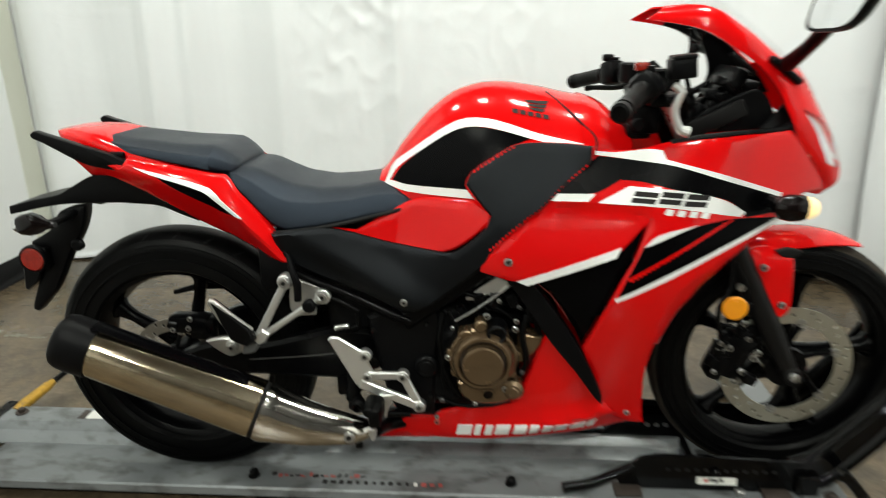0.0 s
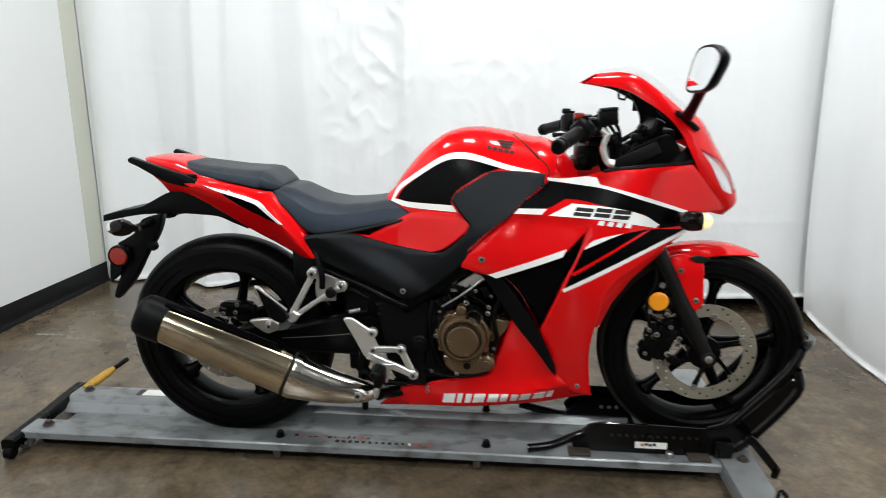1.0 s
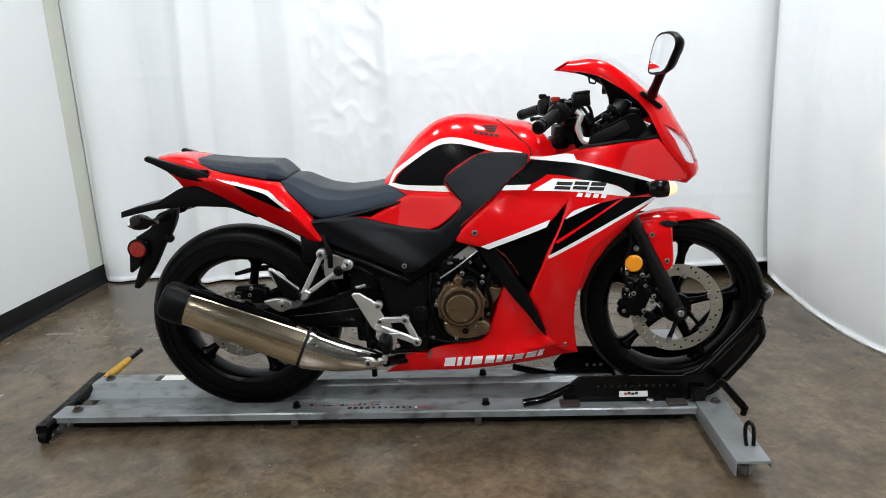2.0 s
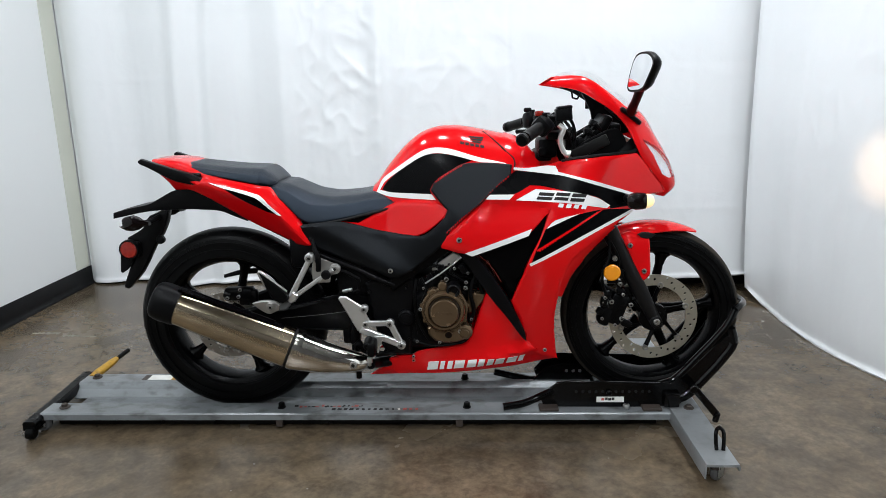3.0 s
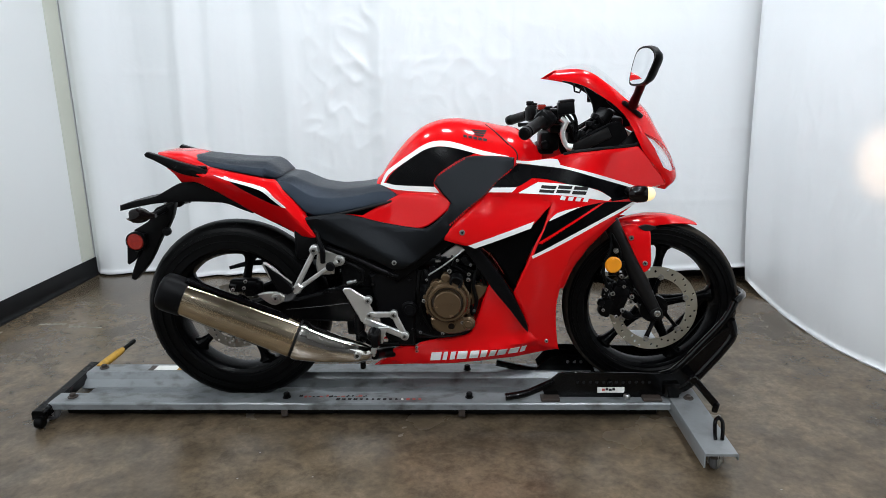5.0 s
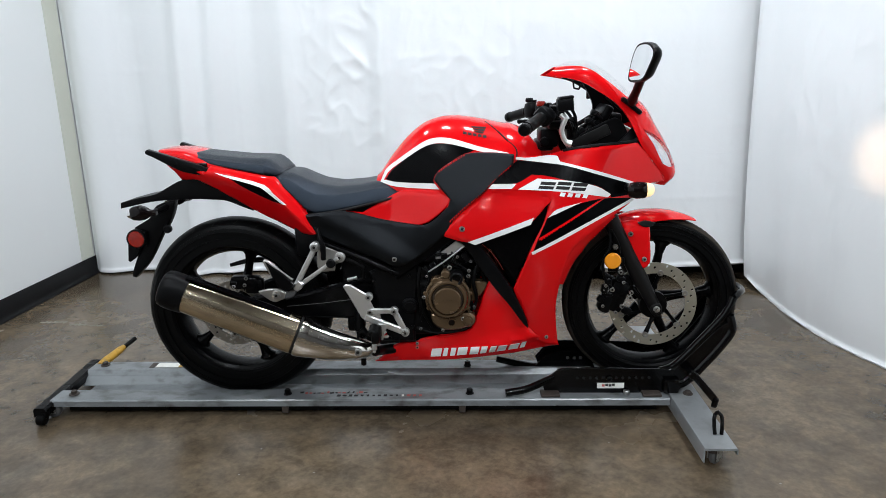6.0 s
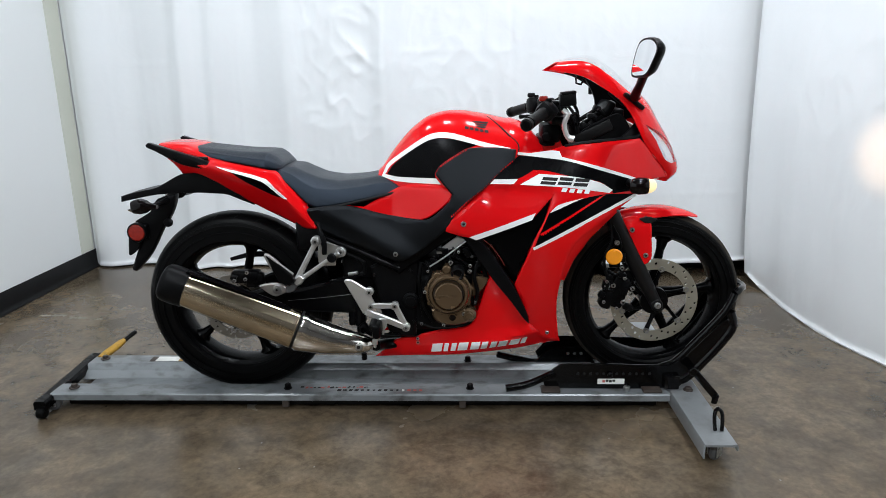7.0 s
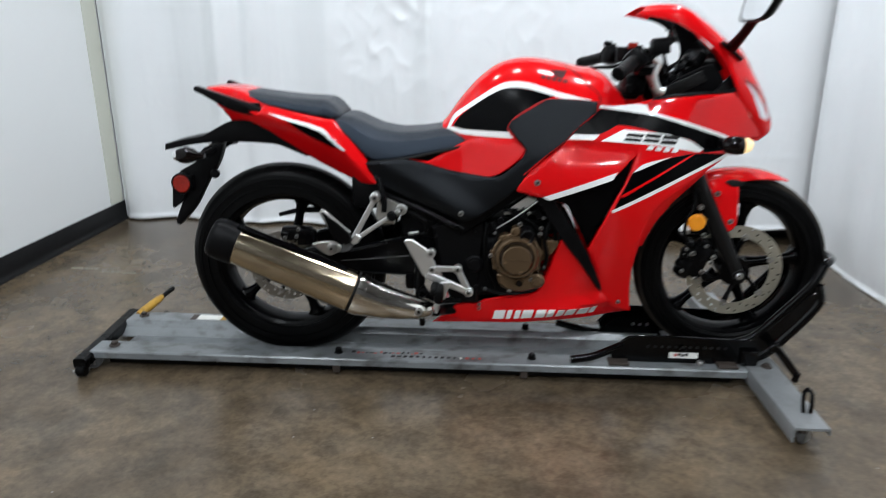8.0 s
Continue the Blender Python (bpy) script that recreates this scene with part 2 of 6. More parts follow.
def concrete(name):
    m = surface(name, (0.098, 0.072, 0.045), 0.25, 0, 0.75, 2.2, 90, 0.10, spec=0.42, dirt=(0.038, 0.030, 0.020), dirt_amount=0.85)
    nt = m.node_tree
    b = nt.nodes["Principled BSDF"]
    base = b.inputs["Base Color"].links[0].from_socket
    co = nt.nodes.new("ShaderNodeTexCoord")
    n = nt.nodes.new("ShaderNodeTexNoise")
    n.inputs["Scale"].default_value, n.inputs["Detail"].default_value, n.inputs["Distortion"].default_value = 4.5, 8, 1.2
    nt.links.new(co.outputs["Object"], n.inputs["Vector"])
    r = nt.nodes.new("ShaderNodeValToRGB")
    r.color_ramp.elements[0].position, r.color_ramp.elements[1].position = 0.42, 0.88
    r.color_ramp.elements[0].color, r.color_ramp.elements[1].color = (0, 0, 0, 1), (0.5, 0.5, 0.5, 1)
    nt.links.new(n.outputs[0], r.inputs[0])
    mix = nt.nodes.new("ShaderNodeMix")
    mix.data_type = "RGBA"
    nt.links.new(r.outputs[0], mix.inputs[0])
    nt.links.new(base, mix.inputs[6])
    mix.inputs[7].default_value = (0.136, 0.113, 0.085, 1)
    # trowelled mottling at three sizes
    for scale, lo, hi, warp in ((0.9, 0.62, 1.24, 0.6), (13, 0.66, 1.34, 0.5), (55, 0.76, 1.24, 0.3)):
        nn, rr, mm = nt.nodes.new("ShaderNodeTexNoise"), nt.nodes.new("ShaderNodeMapRange"), nt.nodes.new("ShaderNodeMix")
        nn.inputs["Scale"].default_value, nn.inputs["Detail"].default_value, nn.inputs["Roughness"].default_value, nn.inputs["Distortion"].default_value = scale, 10, 0.65, warp
        nt.links.new(co.outputs["Object"], nn.inputs["Vector"])
        rr.inputs[1].default_value, rr.inputs[2].default_value, rr.inputs[3].default_value, rr.inputs[4].default_value = 0.3, 0.7, lo, hi
        nt.links.new(nn.outputs[0], rr.inputs[0])
        mm.data_type, mm.blend_type = "RGBA", "MULTIPLY"
        mm.inputs[0].default_value = 1
        nt.links.new(mix.outputs[2], mm.inputs[6])
        nt.links.new(rr.outputs[0], mm.inputs[7])
        mix = mm
    # small light specks
    v = nt.nodes.new("ShaderNodeTexVoronoi")
    v.inputs["Scale"].default_value = 9
    nt.links.new(co.outputs["Object"], v.inputs["Vector"])
    lt = nt.nodes.new("ShaderNodeMath")
    lt.operation = "LESS_THAN"
    lt.inputs[1].default_value = 0.028
    nt.links.new(v.outputs["Distance"], lt.inputs[0])
    m2 = nt.nodes.new("ShaderNodeMix")
    m2.data_type = "RGBA"
    nt.links.new(lt.outputs[0], m2.inputs[0])
    nt.links.new(mix.outputs[2], m2.inputs[6])
    m2.inputs[7].default_value = (0.19, 0.175, 0.155, 1)
    nt.links.new(m2.outputs[2], b.inputs["Base Color"])
    return m


CONCRETE = concrete("stained_polished_concrete")


# ---- building kit ----
def link(name, bm, material, parent=None, label="", angle=35):
    bmesh.ops.recalc_face_normals(bm, faces=bm.faces[:])
    me = bpy.data.meshes.new(name)
    for f in bm.faces:
        f.smooth = True
    bm.to_mesh(me)
    bm.free()
    me.materials.append(material)
    me.set_sharp_from_angle(angle=radians(angle))
    ob = new(name, me)
    if parent:
        ob.parent = parent
    if label:
        ob["label"] = label
    return ob


part = link


def thing(name, label, category, place=(0, 0, 0), group="", kind=""):
    ob = new(name)
    ob.empty_display_size = 0.1
    ob.location = place
    return tagged(ob, label, category, group, kind)


def setting(name, bm, material, label, category, angle=35):
    return tagged(link(name, bm, material, None, "", angle), label, category, "", "structure")


def curve(pts, n=5, closed=False, sharp=55):
    """Round a polyline through its points; corners sharper than that many degrees stay."""
    pts = [Vector(p) for p in pts]
    k = len(pts)
    corner = []
    for i, p in enumerate(pts):
        a, b = pts[i - 1], pts[(i + 1) % k]
        turn = (p - a).angle(b - p, 0)
        corner.append(turn > radians(sharp) or (not closed and i in (0, k - 1)))
    out = []
    for i in range(k if closed else k - 1):
        p1, p2 = pts[i], pts[(i + 1) % k]
        t1 = Vector(p2 - p1) if corner[i] else (p2 - pts[i - 1]) / 2
        t2 = Vector(p2 - p1) if corner[(i + 1) % k] else (pts[(i + 2) % k] - p1) / 2
        length = (p2 - p1).length
        t1, t2 = t1.normalized() * length, t2.normalized() * length
        for j in range(n):
            s = j / n
            out.append((2 * s**3 - 3 * s**2 + 1) * p1 + (s**3 - 2 * s**2 + s) * t1 + (3 * s**2 - 2 * s**3) * p2 + (s**3 - s**2) * t2)
    if not closed:
        out.append(pts[-1])
    return out


def loft(rings, closed=True, caps=True):
    bm = bmesh.new()
    vs = [[bm.verts.new(p) for p in r] for r in rings]
    for a, b in zip(vs, vs[1:]):
        k = len(a)
        for i in range(k if closed else k - 1):
            bm.faces.new((a[i], a[(i + 1) % k], b[(i + 1) % k], b[i]))
    if caps and closed:
        bm.faces.new(vs[0])
        bm.faces.new(vs[-1])
    return bm


def join(*bms):
    out = bmesh.new()
    for b in bms:
        me = bpy.data.meshes.new("tmp")
        b.to_mesh(me)
        b.free()
        out.from_mesh(me)
        bpy.data.meshes.remove(me)
    return out


def tube(pts, radius, seg=12, n=5, flat=1.0):
    """A round bar along a rounded polyline; radius is one number or one for each point."""
    pts = [Vector(p) for p in pts]
    path = curve(pts, n) if n > 1 and len(pts) > 2 else pts
    m = len(path) - 1
    rs = radius if isinstance(radius, list) else [radius] * len(pts)
    rings, up = [], None
    for i, p in enumerate(path):
        d = (path[min(i + 1, m)] - path[max(i - 1, 0)]).normalized()
        if up is None:
            up = d.orthogonal().normalized()
        up = (up - d * up.dot(d)).normalized()
        side = d.cross(up)
        s = i / m * (len(rs) - 1)
        k = min(int(s), len(rs) - 2)
        r = rs[k] + (rs[k + 1] - rs[k]) * (s - k)
        rings.append([p + (up * math.cos(a) * flat + side * math.sin(a)) * r for a in (2 * math.pi * j / seg for j in range(seg))])
    return loft(rings)


def cyl(p0, p1, r, seg=20, bevel=0.0):
    p0, p1 = Vector(p0), Vector(p1)
    if bevel:
        d = (p1 - p0).normalized()
        return tube([p0, p0 + d * bevel, p1 - d * bevel, p1], [r - bevel, r, r, r - bevel], seg, 1)
    return tube([p0, p1], r, seg, 1)


def lathe(profile, centre, seg=64, axis="y", closed=False):
    """Turn (radius, along) pairs round an axis through centre."""
    c = Vector(centre)
    rings = []
    for j in range(seg):
        a = 2 * math.pi * j / seg
        ring = []
        for r, h in profile:
            v = (r * math.cos(a), h, r * math.sin(a)) if axis == "y" else ((h, r * math.cos(a), r * math.sin(a)) if axis == "x" else (r * math.cos(a), r * math.sin(a), h))
            ring.append(c + Vector(v))
        rings.append(ring)
    return loft(rings + [rings[0]], closed, False) if not closed else loft_ring(rings)


def loft_ring(rings):
    bm = bmesh.new()
    vs = [[bm.verts.new(p) for p in r] for r in rings]
    m, k = len(vs), len(vs[0])
    for i in range(m):
        for j in range(k):
            bm.faces.new((vs[i][j], vs[i][(j + 1) % k], vs[(i + 1) % m][(j + 1) % k], vs[(i + 1) % m][j]))
    return bm


def box(c, size, bevel=0.004, rot=None, seg=2):
    bm = bmesh.new()
    bmesh.ops.create_cube(bm, size=1)
    bmesh.ops.scale(bm, vec=size, verts=bm.verts)
    if bevel:
        bmesh.ops.bevel(bm, geom=bm.edges[:], offset=bevel, segments=seg, affect="EDGES", profile=0.5)
    m = Matrix.Translation(c) @ (rot.to_4x4() if rot else Matrix())
    bmesh.ops.transform(bm, matrix=m, verts=bm.verts)
    return bm


def plate(outline, y0, y1, bevel=0.003, n=4, sharp=55, seg=1):
    """A flat piece with an outline in x and z, from y0 to y1, its rims rounded."""
    pts = curve([(x, 0, z) for x, z in outline], n, True, sharp)
    bm = bmesh.new()
    f = bm.faces.new([bm.verts.new((p.x, y0, p.z)) for p in pts])
    ext = bmesh.ops.extrude_face_region(bm, geom=[f])
    bmesh.ops.translate(bm, vec=(0, y1 - y0, 0), verts=[v for v in ext["geom"] if isinstance(v, bmesh.types.BMVert)])
    if bevel:
        rim = [e for e in bm.edges if abs(e.verts[0].co.y - e.verts[1].co.y) < 1e-6]
        bmesh.ops.bevel(bm, geom=rim, offset=bevel, segments=seg, affect="EDGES", profile=0.5, clamp_overlap=True)
    bmesh.ops.triangulate(bm, faces=[f for f in bm.faces if len(f.verts) > 4])
    return bm


def flat_mesh(outline, edge, grid, n, sharp):
    """A fine triangle mesh inside an outline in x and z. Returns its points, its triangles and which points are on the rim."""
    pts = np.array([(p.x, p.z) for p in curve([(x, 0, z) for x, z in outline], n, True, sharp)])
    k = len(pts)
    nxt = np.roll(pts, -1, 0)

    def distance(q):
        d = nxt - pts
        t = np.clip(((q[:, None] - pts) * d).sum(-1) / np.maximum((d * d).sum(-1), 1e-12), 0, 1)
        return np.sqrt((((pts + t[..., None] * d) - q[:, None]) ** 2).sum(-1)).min(1)

    def inside(q):
        x, y = q[:, None, 0], q[:, None, 1]
        hit = ((pts[:, 1] > y) != (nxt[:, 1] > y)) & (x < (nxt[:, 0] - pts[:, 0]) * (y - pts[:, 1]) / (nxt[:, 1] - pts[:, 1] + 1e-12) + pts[:, 0])
        return hit.sum(1) % 2 == 1

    extra = [np.zeros((0, 2))]
    if edge:
        tangent = nxt - np.roll(pts, 1, 0)
        tangent /= np.linalg.norm(tangent, axis=1)[:, None] + 1e-12
        normal = np.stack((-tangent[:, 1], tangent[:, 0]), 1)
        for side in (1, -1):
            ring = pts + side * normal * edge
            extra.append(ring[inside(ring) & (distance(ring) > edge * 0.8)])
    xs = np.arange(pts[:, 0].min() + grid / 2, pts[:, 0].max(), grid)
    zs = np.arange(pts[:, 1].min() + grid / 2, pts[:, 1].max(), grid)
    if len(xs) and len(zs):
        g = np.stack(np.meshgrid(xs, zs), -1).reshape(-1, 2)
        extra.append(g[inside(g) & (distance(g) > edge + grid * 0.35)])
    allp = np.concatenate([pts] + extra)
    out = delaunay_2d_cdt([Vector(p) for p in allp], [(i, (i + 1) % k) for i in range(k)], [], 1, 1e-6)
    places = np.array([(v.x, v.y) for v in out[0]])
    return places, out[2], distance(places) < 1e-5


def panel(outline, width, side=-1, offset=0.0, thick=0.004, edge=0.006, grid=0.022, n=4, sharp=50):
    """A moulded skin: an outline in x and z laid on the half-width width(x, z), with a turned-in rim."""
    places, tris, rim = flat_mesh(outline, edge, grid, n, sharp)
    bm = bmesh.new()
    vs = [bm.verts.new((x, side * (width(x, z) + offset - (edge * 0.8 if edge and r else 0)), z)) for (x, z), r in zip(places, rim)]
    for t in tris:
        bm.faces.new([vs[i] for i in t])
    ext = bmesh.ops.extrude_face_region(bm, geom=bm.faces[:])
    bmesh.ops.translate(bm, vec=(0, -side * thick, 0), verts=[v for v in ext["geom"] if isinstance(v, bmesh.types.BMVert)])
    return bm


def grown(outline, d):
    """The outline moved outwards by d."""
    k = len(outline)
    turn = sum(outline[i][0] * outline[(i + 1) % k][1] - outline[(i + 1) % k][0] * outline[i][1] for i in range(k))
    out = []
    for i, (x, z) in enumerate(outline):
        (x0, z0), (x1, z1) = outline[i - 1], outline[(i + 1) % k]
        t = Vector((x1 - x0, z1 - z0)).normalized() * (d if turn > 0 else -d)
        out.append((x + t.y, z - t.x))
    return out


def spline_width(table):
    """A smooth half-width over x and z through a few known widths."""
    c = np.array(table)
    k = len(c)

    def u(r2):
        return np.where(r2 > 0, r2 * np.log(np.maximum(r2, 1e-12)), 0)

    a = np.zeros((k + 3, k + 3))
    a[:k, :k] = u(((c[:, None, :2] - c[None, :, :2]) ** 2).sum(-1)) + np.eye(k) * 0.004
    a[:k, k], a[:k, k + 1:], a[k, :k], a[k + 1:, :k] = 1, c[:, :2], 1, c[:, :2].T
    s = np.linalg.solve(a, np.r_[c[:, 2], 0, 0, 0])
    return lambda x, z: float(u((c[:, 0] - x) ** 2 + (c[:, 1] - z) ** 2) @ s[:k] + s[k] + s[k + 1] * x + s[k + 2] * z)


def flat_bar(a, b, wa, wb, y0, y1, bevel=.003):
    """A flat forged bar between two places in x and z."""
    a, b = Vector(a), Vector(b)
    d = (b - a).normalized()
    n = Vector((-d.y, d.x))
    return plate([tuple(a + n * wa), tuple(b + n * wb), tuple(b - n * wb), tuple(a - n * wa)], y0, y1, bevel, 1)


# ---- the room ----
def slab(points, z0, z1):
    bm = bmesh.new()
    f = bm.faces.new([bm.verts.new((x, y, z0)) for x, y in points])
    ext = bmesh.ops.extrude_face_region(bm, geom=[f])
    bmesh.ops.translate(bm, vec=(0, 0, z1 - z0), verts=[v for v in ext["geom"] if isinstance(v, bmesh.types.BMVert)])
    return bm


LX, RX, FY = -1.442, 3.2, -6.2            # left wall, far right wall, wall behind the camera
BACK_L, BACK_R = 1.80, 1.53              # the back wall is a little askew
setting("floor", slab([(LX - 0.2, FY - 0.2), (RX + 0.2, FY - 0.2), (RX + 0.2, 2.9), (LX - 0.2, 2.9)], FLOOR - 0.15, FLOOR), CONCRETE,
        "stained brown-grey polished concrete floor", "floor")
setting("ceiling", slab([(LX - 0.2, FY - 0.2), (RX + 0.2, FY - 0.2), (RX + 0.2, 2.9), (LX - 0.2, 2.9)], CEIL, CEIL + 0.15), CEILW,
        "plain grey ceiling above the booth", "ceiling")
setting("wall_left", slab([(LX - 0.15, FY), (LX, FY), (LX - 0.033, 2.9), (LX - 0.183, 2.9)], FLOOR, CEIL), PAINTW, "plain white painted wall with black base", "wall")
setting("wall_back", slab([(LX - 0.028, BACK_L), (RX, BACK_R - 0.08), (RX, BACK_R + 0.07), (LX - 0.028, BACK_L + 0.15)], FLOOR, CEIL), PAINTW, "white wall behind the white curtain", "wall")
setting("wall_right", slab([(RX, FY), (RX + 0.15, FY), (RX + 0.15, 2.4), (RX, 2.4)], FLOOR, CEIL), DARKWALL, "plain grey wall", "wall")
setting("wall_front", slab([(LX - 0.15, FY - 0.15), (RX + 0.15, FY - 0.15), (RX + 0.15, FY), (LX - 0.15, FY)], FLOOR, CEIL), DARKWALL, "plain grey wall", "wall")

def cove_base(p, q, inward):
    """A vinyl base along a wall: upright strip with a curved toe."""
    p, q, w = Vector((*p, 0)), Vector((*q, 0)), Vector((*inward, 0)).normalized()
    prof = [(0.002, 0.105), (0.005, 0.107), (0.007, 0.104), (0.007, 0.03), (0.010, 0.015), (0.018, 0.006), (0.026, 0.003), (0.026, 0.0), (0.002, 0.0)]
    return loft([[e + w * a + Vector((0, 0, FLOOR + h)) for a, h in prof] for e in (p, q)])


setting("baseboard_left", cove_base((LX, FY), (LX - 0.0275, BACK_L), (1, 0.01)), COVE, "black vinyl cove base along the white wall", "baseboard")
setting("baseboard_back", cove_base((LX - 0.02, BACK_L), (RX, BACK_R - 0.08), (-0.07, -1)), COVE, "black vinyl cove base behind the curtain hem", "baseboard")


def curtain(name, plan, top, hem, label, seed, pleats=(), rise=0.0, step=0.011, crumples=(), corner=0.0, flare=0.0, roll=1.0):
    """A hanging cloth along a line in plan: pleats (place, width, depth), crumpled stretches, pressed creases and a puckered hem."""
    line = curve([(x, y, 0) for x, y in plan], 40)
    length = [0.0]
    for a, b in zip(line, line[1:]):
        length.append(length[-1] + (b - a).length)
    k = int(length[-1] / step)
    rows = 180
    bm = bmesh.new()
    grid = []
    xs, ys = [p.x for p in line], [p.y for p in line]
    for i in range(k + 1):
        s = length[-1] * i / k
        x, y = np.interp(s, length, xs), np.interp(s, length, ys)
        x2, y2 = np.interp(s + 0.05, length, xs), np.interp(s + 0.05, length, ys)
        x1, y1 = np.interp(s - 0.05, length, xs), np.interp(s - 0.05, length, ys)
        d = Vector((x2 - x1, y2 - y1, 0)).normalized()
        nrm = Vector((d.y, -d.x, 0))
        calm = min(1.0, s / 0.05, (length[-1] - s) / 0.35)
        calm = calm * calm * (3 - 2 * calm)
        crush = sum(a * math.exp(-((s - c) / w) ** 2) for c, w, a in crumples)
        col = []
        for j in range(rows + 1):
            h = j / rows
            low = hem + corner * math.exp(-(s / 0.13) ** 2) + rise * max(0.0, (s / length[-1] - 0.45) / 0.55)
            z = low + (top - low) * (h * 0.75 + h * h * 0.25 if j > 3 else h * 0.75)
            f = 0.0
            for c, w, a in pleats:
                c2 = c + 0.05 * noise.noise((c * 7, z * 0.8, seed)) + 0.02 * (z - 1)
                f += a * (1 + 0.5 * noise.noise((c * 5, z * 0.9, seed + 6))) * math.exp(-((s - c2) / w) ** 2)
            f += noise.noise((s * 1.3 + seed, z * 0.35, seed)) * 0.030
            f += noise.noise((s * 5.0 + seed, z * 0.45, seed + 31)) * 0.007
            f += noise.noise((s * 2.0, z * 2.6 + seed, seed + 4)) * 0.005
            # pressed creases, level and upright, sagging a little
            for c in (0.42, 0.80, 1.18, 1.56, 1.94):
                zc = c + 0.05 * noise.noise((s * 0.8, c, seed + 8))
                f += 0.0028 * noise.noise((s * 1.7, c * 9, seed)) * math.exp(-((z - zc) / 0.016) ** 2)
            f += 0.0035 * math.exp(-(((s + 0.31) % 0.62 - 0.31 + 0.012 * noise.noise((z * 2, s, seed))) / 0.012) ** 2) * noise.noise((s, z * 1.6, seed + 40))
            # crumpled satin: thin ridges that wander
            wx = noise.noise((s * 3.5, z * 3.5, seed + 2)) * 0.6
            high = min(1.0, max(0.0, (z - 0.45) / 0.5))
            amp = 0.10 + crush * high
            f += max(0.0, 1 - abs(noise.noise((s * 5.0 + wx, z * 3.6 + wx, seed + 14))) * 2.6) ** 2 * 0.008 * amp
            f += max(0.0, 1 - abs(noise.noise((s * 10.0 - wx * 2, z * 8.0 + wx, seed + 17))) * 2.4) ** 2 * 0.0060 * amp
            f += noise.noise((s * 18.0, z * 16.0, seed + 19)) * 0.0022 * amp
            # the hem is a rolled seam that puckers the cloth over it
            near = math.exp(-max(0.0, z - low) / 0.07)
            f += 0.004 * noise.noise((s * 17, 2.0, seed)) * near * roll
            f += 0.010 * roll * math.exp(-((z - low - 0.008) / 0.010) ** 2)
            lift = 0.004 * noise.noise((s * 6.0, seed, 3)) if j == 0 else 0
            col.append(bm.verts.new(Vector((x, y, z + lift)) + nrm * (f * calm - flare * math.exp(-max(0.0, z) / 0.40))))
        grid.append(col)
    for a, b in zip(grid, grid[1:]):
        for j in range(rows):
            bm.faces.new((a[j], b[j], b[j + 1], a[j + 1]))
    ext = bmesh.ops.extrude_face_region(bm, geom=bm.faces[:])
    for v in ext["geom"]:
        if isinstance(v, bmesh.types.BMVert):
            v.co.y += 0.0015
            v.co.x += 0.0005
    ob = link(name, bm, CLOTH, None, "", 60)
    return tagged(ob, label, "curtain", "photo booth curtains", "")


setting("trim_left", slab([(LX - 0.0285, 1.50), (LX - 0.0245, 1.50), (LX - 0.0255, 1.628), (LX - 0.029, 1.628)], FLOOR + 0.108, CEIL), CREAM, "cream painted strip at the corner", "trim")
# worn scuff of old paint
for x0, x1, y0, w in ((-1.27, -1.14, 0.762, 0.018), (-1.11, -1.02, 0.729, 0.022), (-1.00, -0.94, 0.716, 0.016)):
    k = 14
    rim = [(x0 + (x1 - x0) * i / k, y0 + w * (0.5 + noise.noise((i * 0.9, x0, 1)))) for i in range(k + 1)] + [(x0 + (x1 - x0) * i / k, y0 - w * (0.4 + noise.noise((i * 0.8, x0, 7)))) for i in range(k, -1, -1)]
    setting("floor_mark", slab(rim, FLOOR - 0.002, FLOOR + 0.0006), SCUFF, "pale scuff of old paint on concrete", "floor mark")

curtain("curtain", [(-1.464, 1.64), (-1.38, 1.625), (-1.1, 1.595), (-0.3, 1.54), (0.6, 1.46), (1.5, 1.39), (2.25, 1.34), (2.75, 1.31)],
                       2.35, FLOOR + 0.012, "white satin backdrop curtain hanging in soft vertical folds", 3.7,
                       ((0.05, 0.09, 0.030), (0.16, 0.08, 0.030), (0.38, 0.14, -0.045), (0.70, 0.065, 0.070), (0.86, 0.05, 0.035), (1.06, 0.10, -0.035), (1.28, 0.07, 0.035), (1.80, 0.06, 0.040), (2.0, 0.12, -0.025), (2.45, 0.22, 0.020), (3.1, 0.25, 0.020)),
                       0.105, crumples=((1.66, 0.15, 0.75), (1.42, 0.12, 0.5), (2.15, 0.45, 0.3)))
curtain("curtain", [(2.186, 1.26), (2.200, 1.13), (2.200, 0.92), (2.205, 0.72), (2.240, 0.45), (2.295, 0.185), (2.38, -0.25), (2.50, -1.2), (2.57, -2.6)],
                        2.35, FLOOR - 0.002, "white satin curtain lit by the warm headlight glow", 8.2, ((0.10, 0.10, 0.012), (0.9, 0.2, 0.010), (1.6, 0.3, -0.02), (2.4, 0.2, 0.03)), corner=0.050, flare=0.05, crumples=((0.7, 0.3, 0.25),))

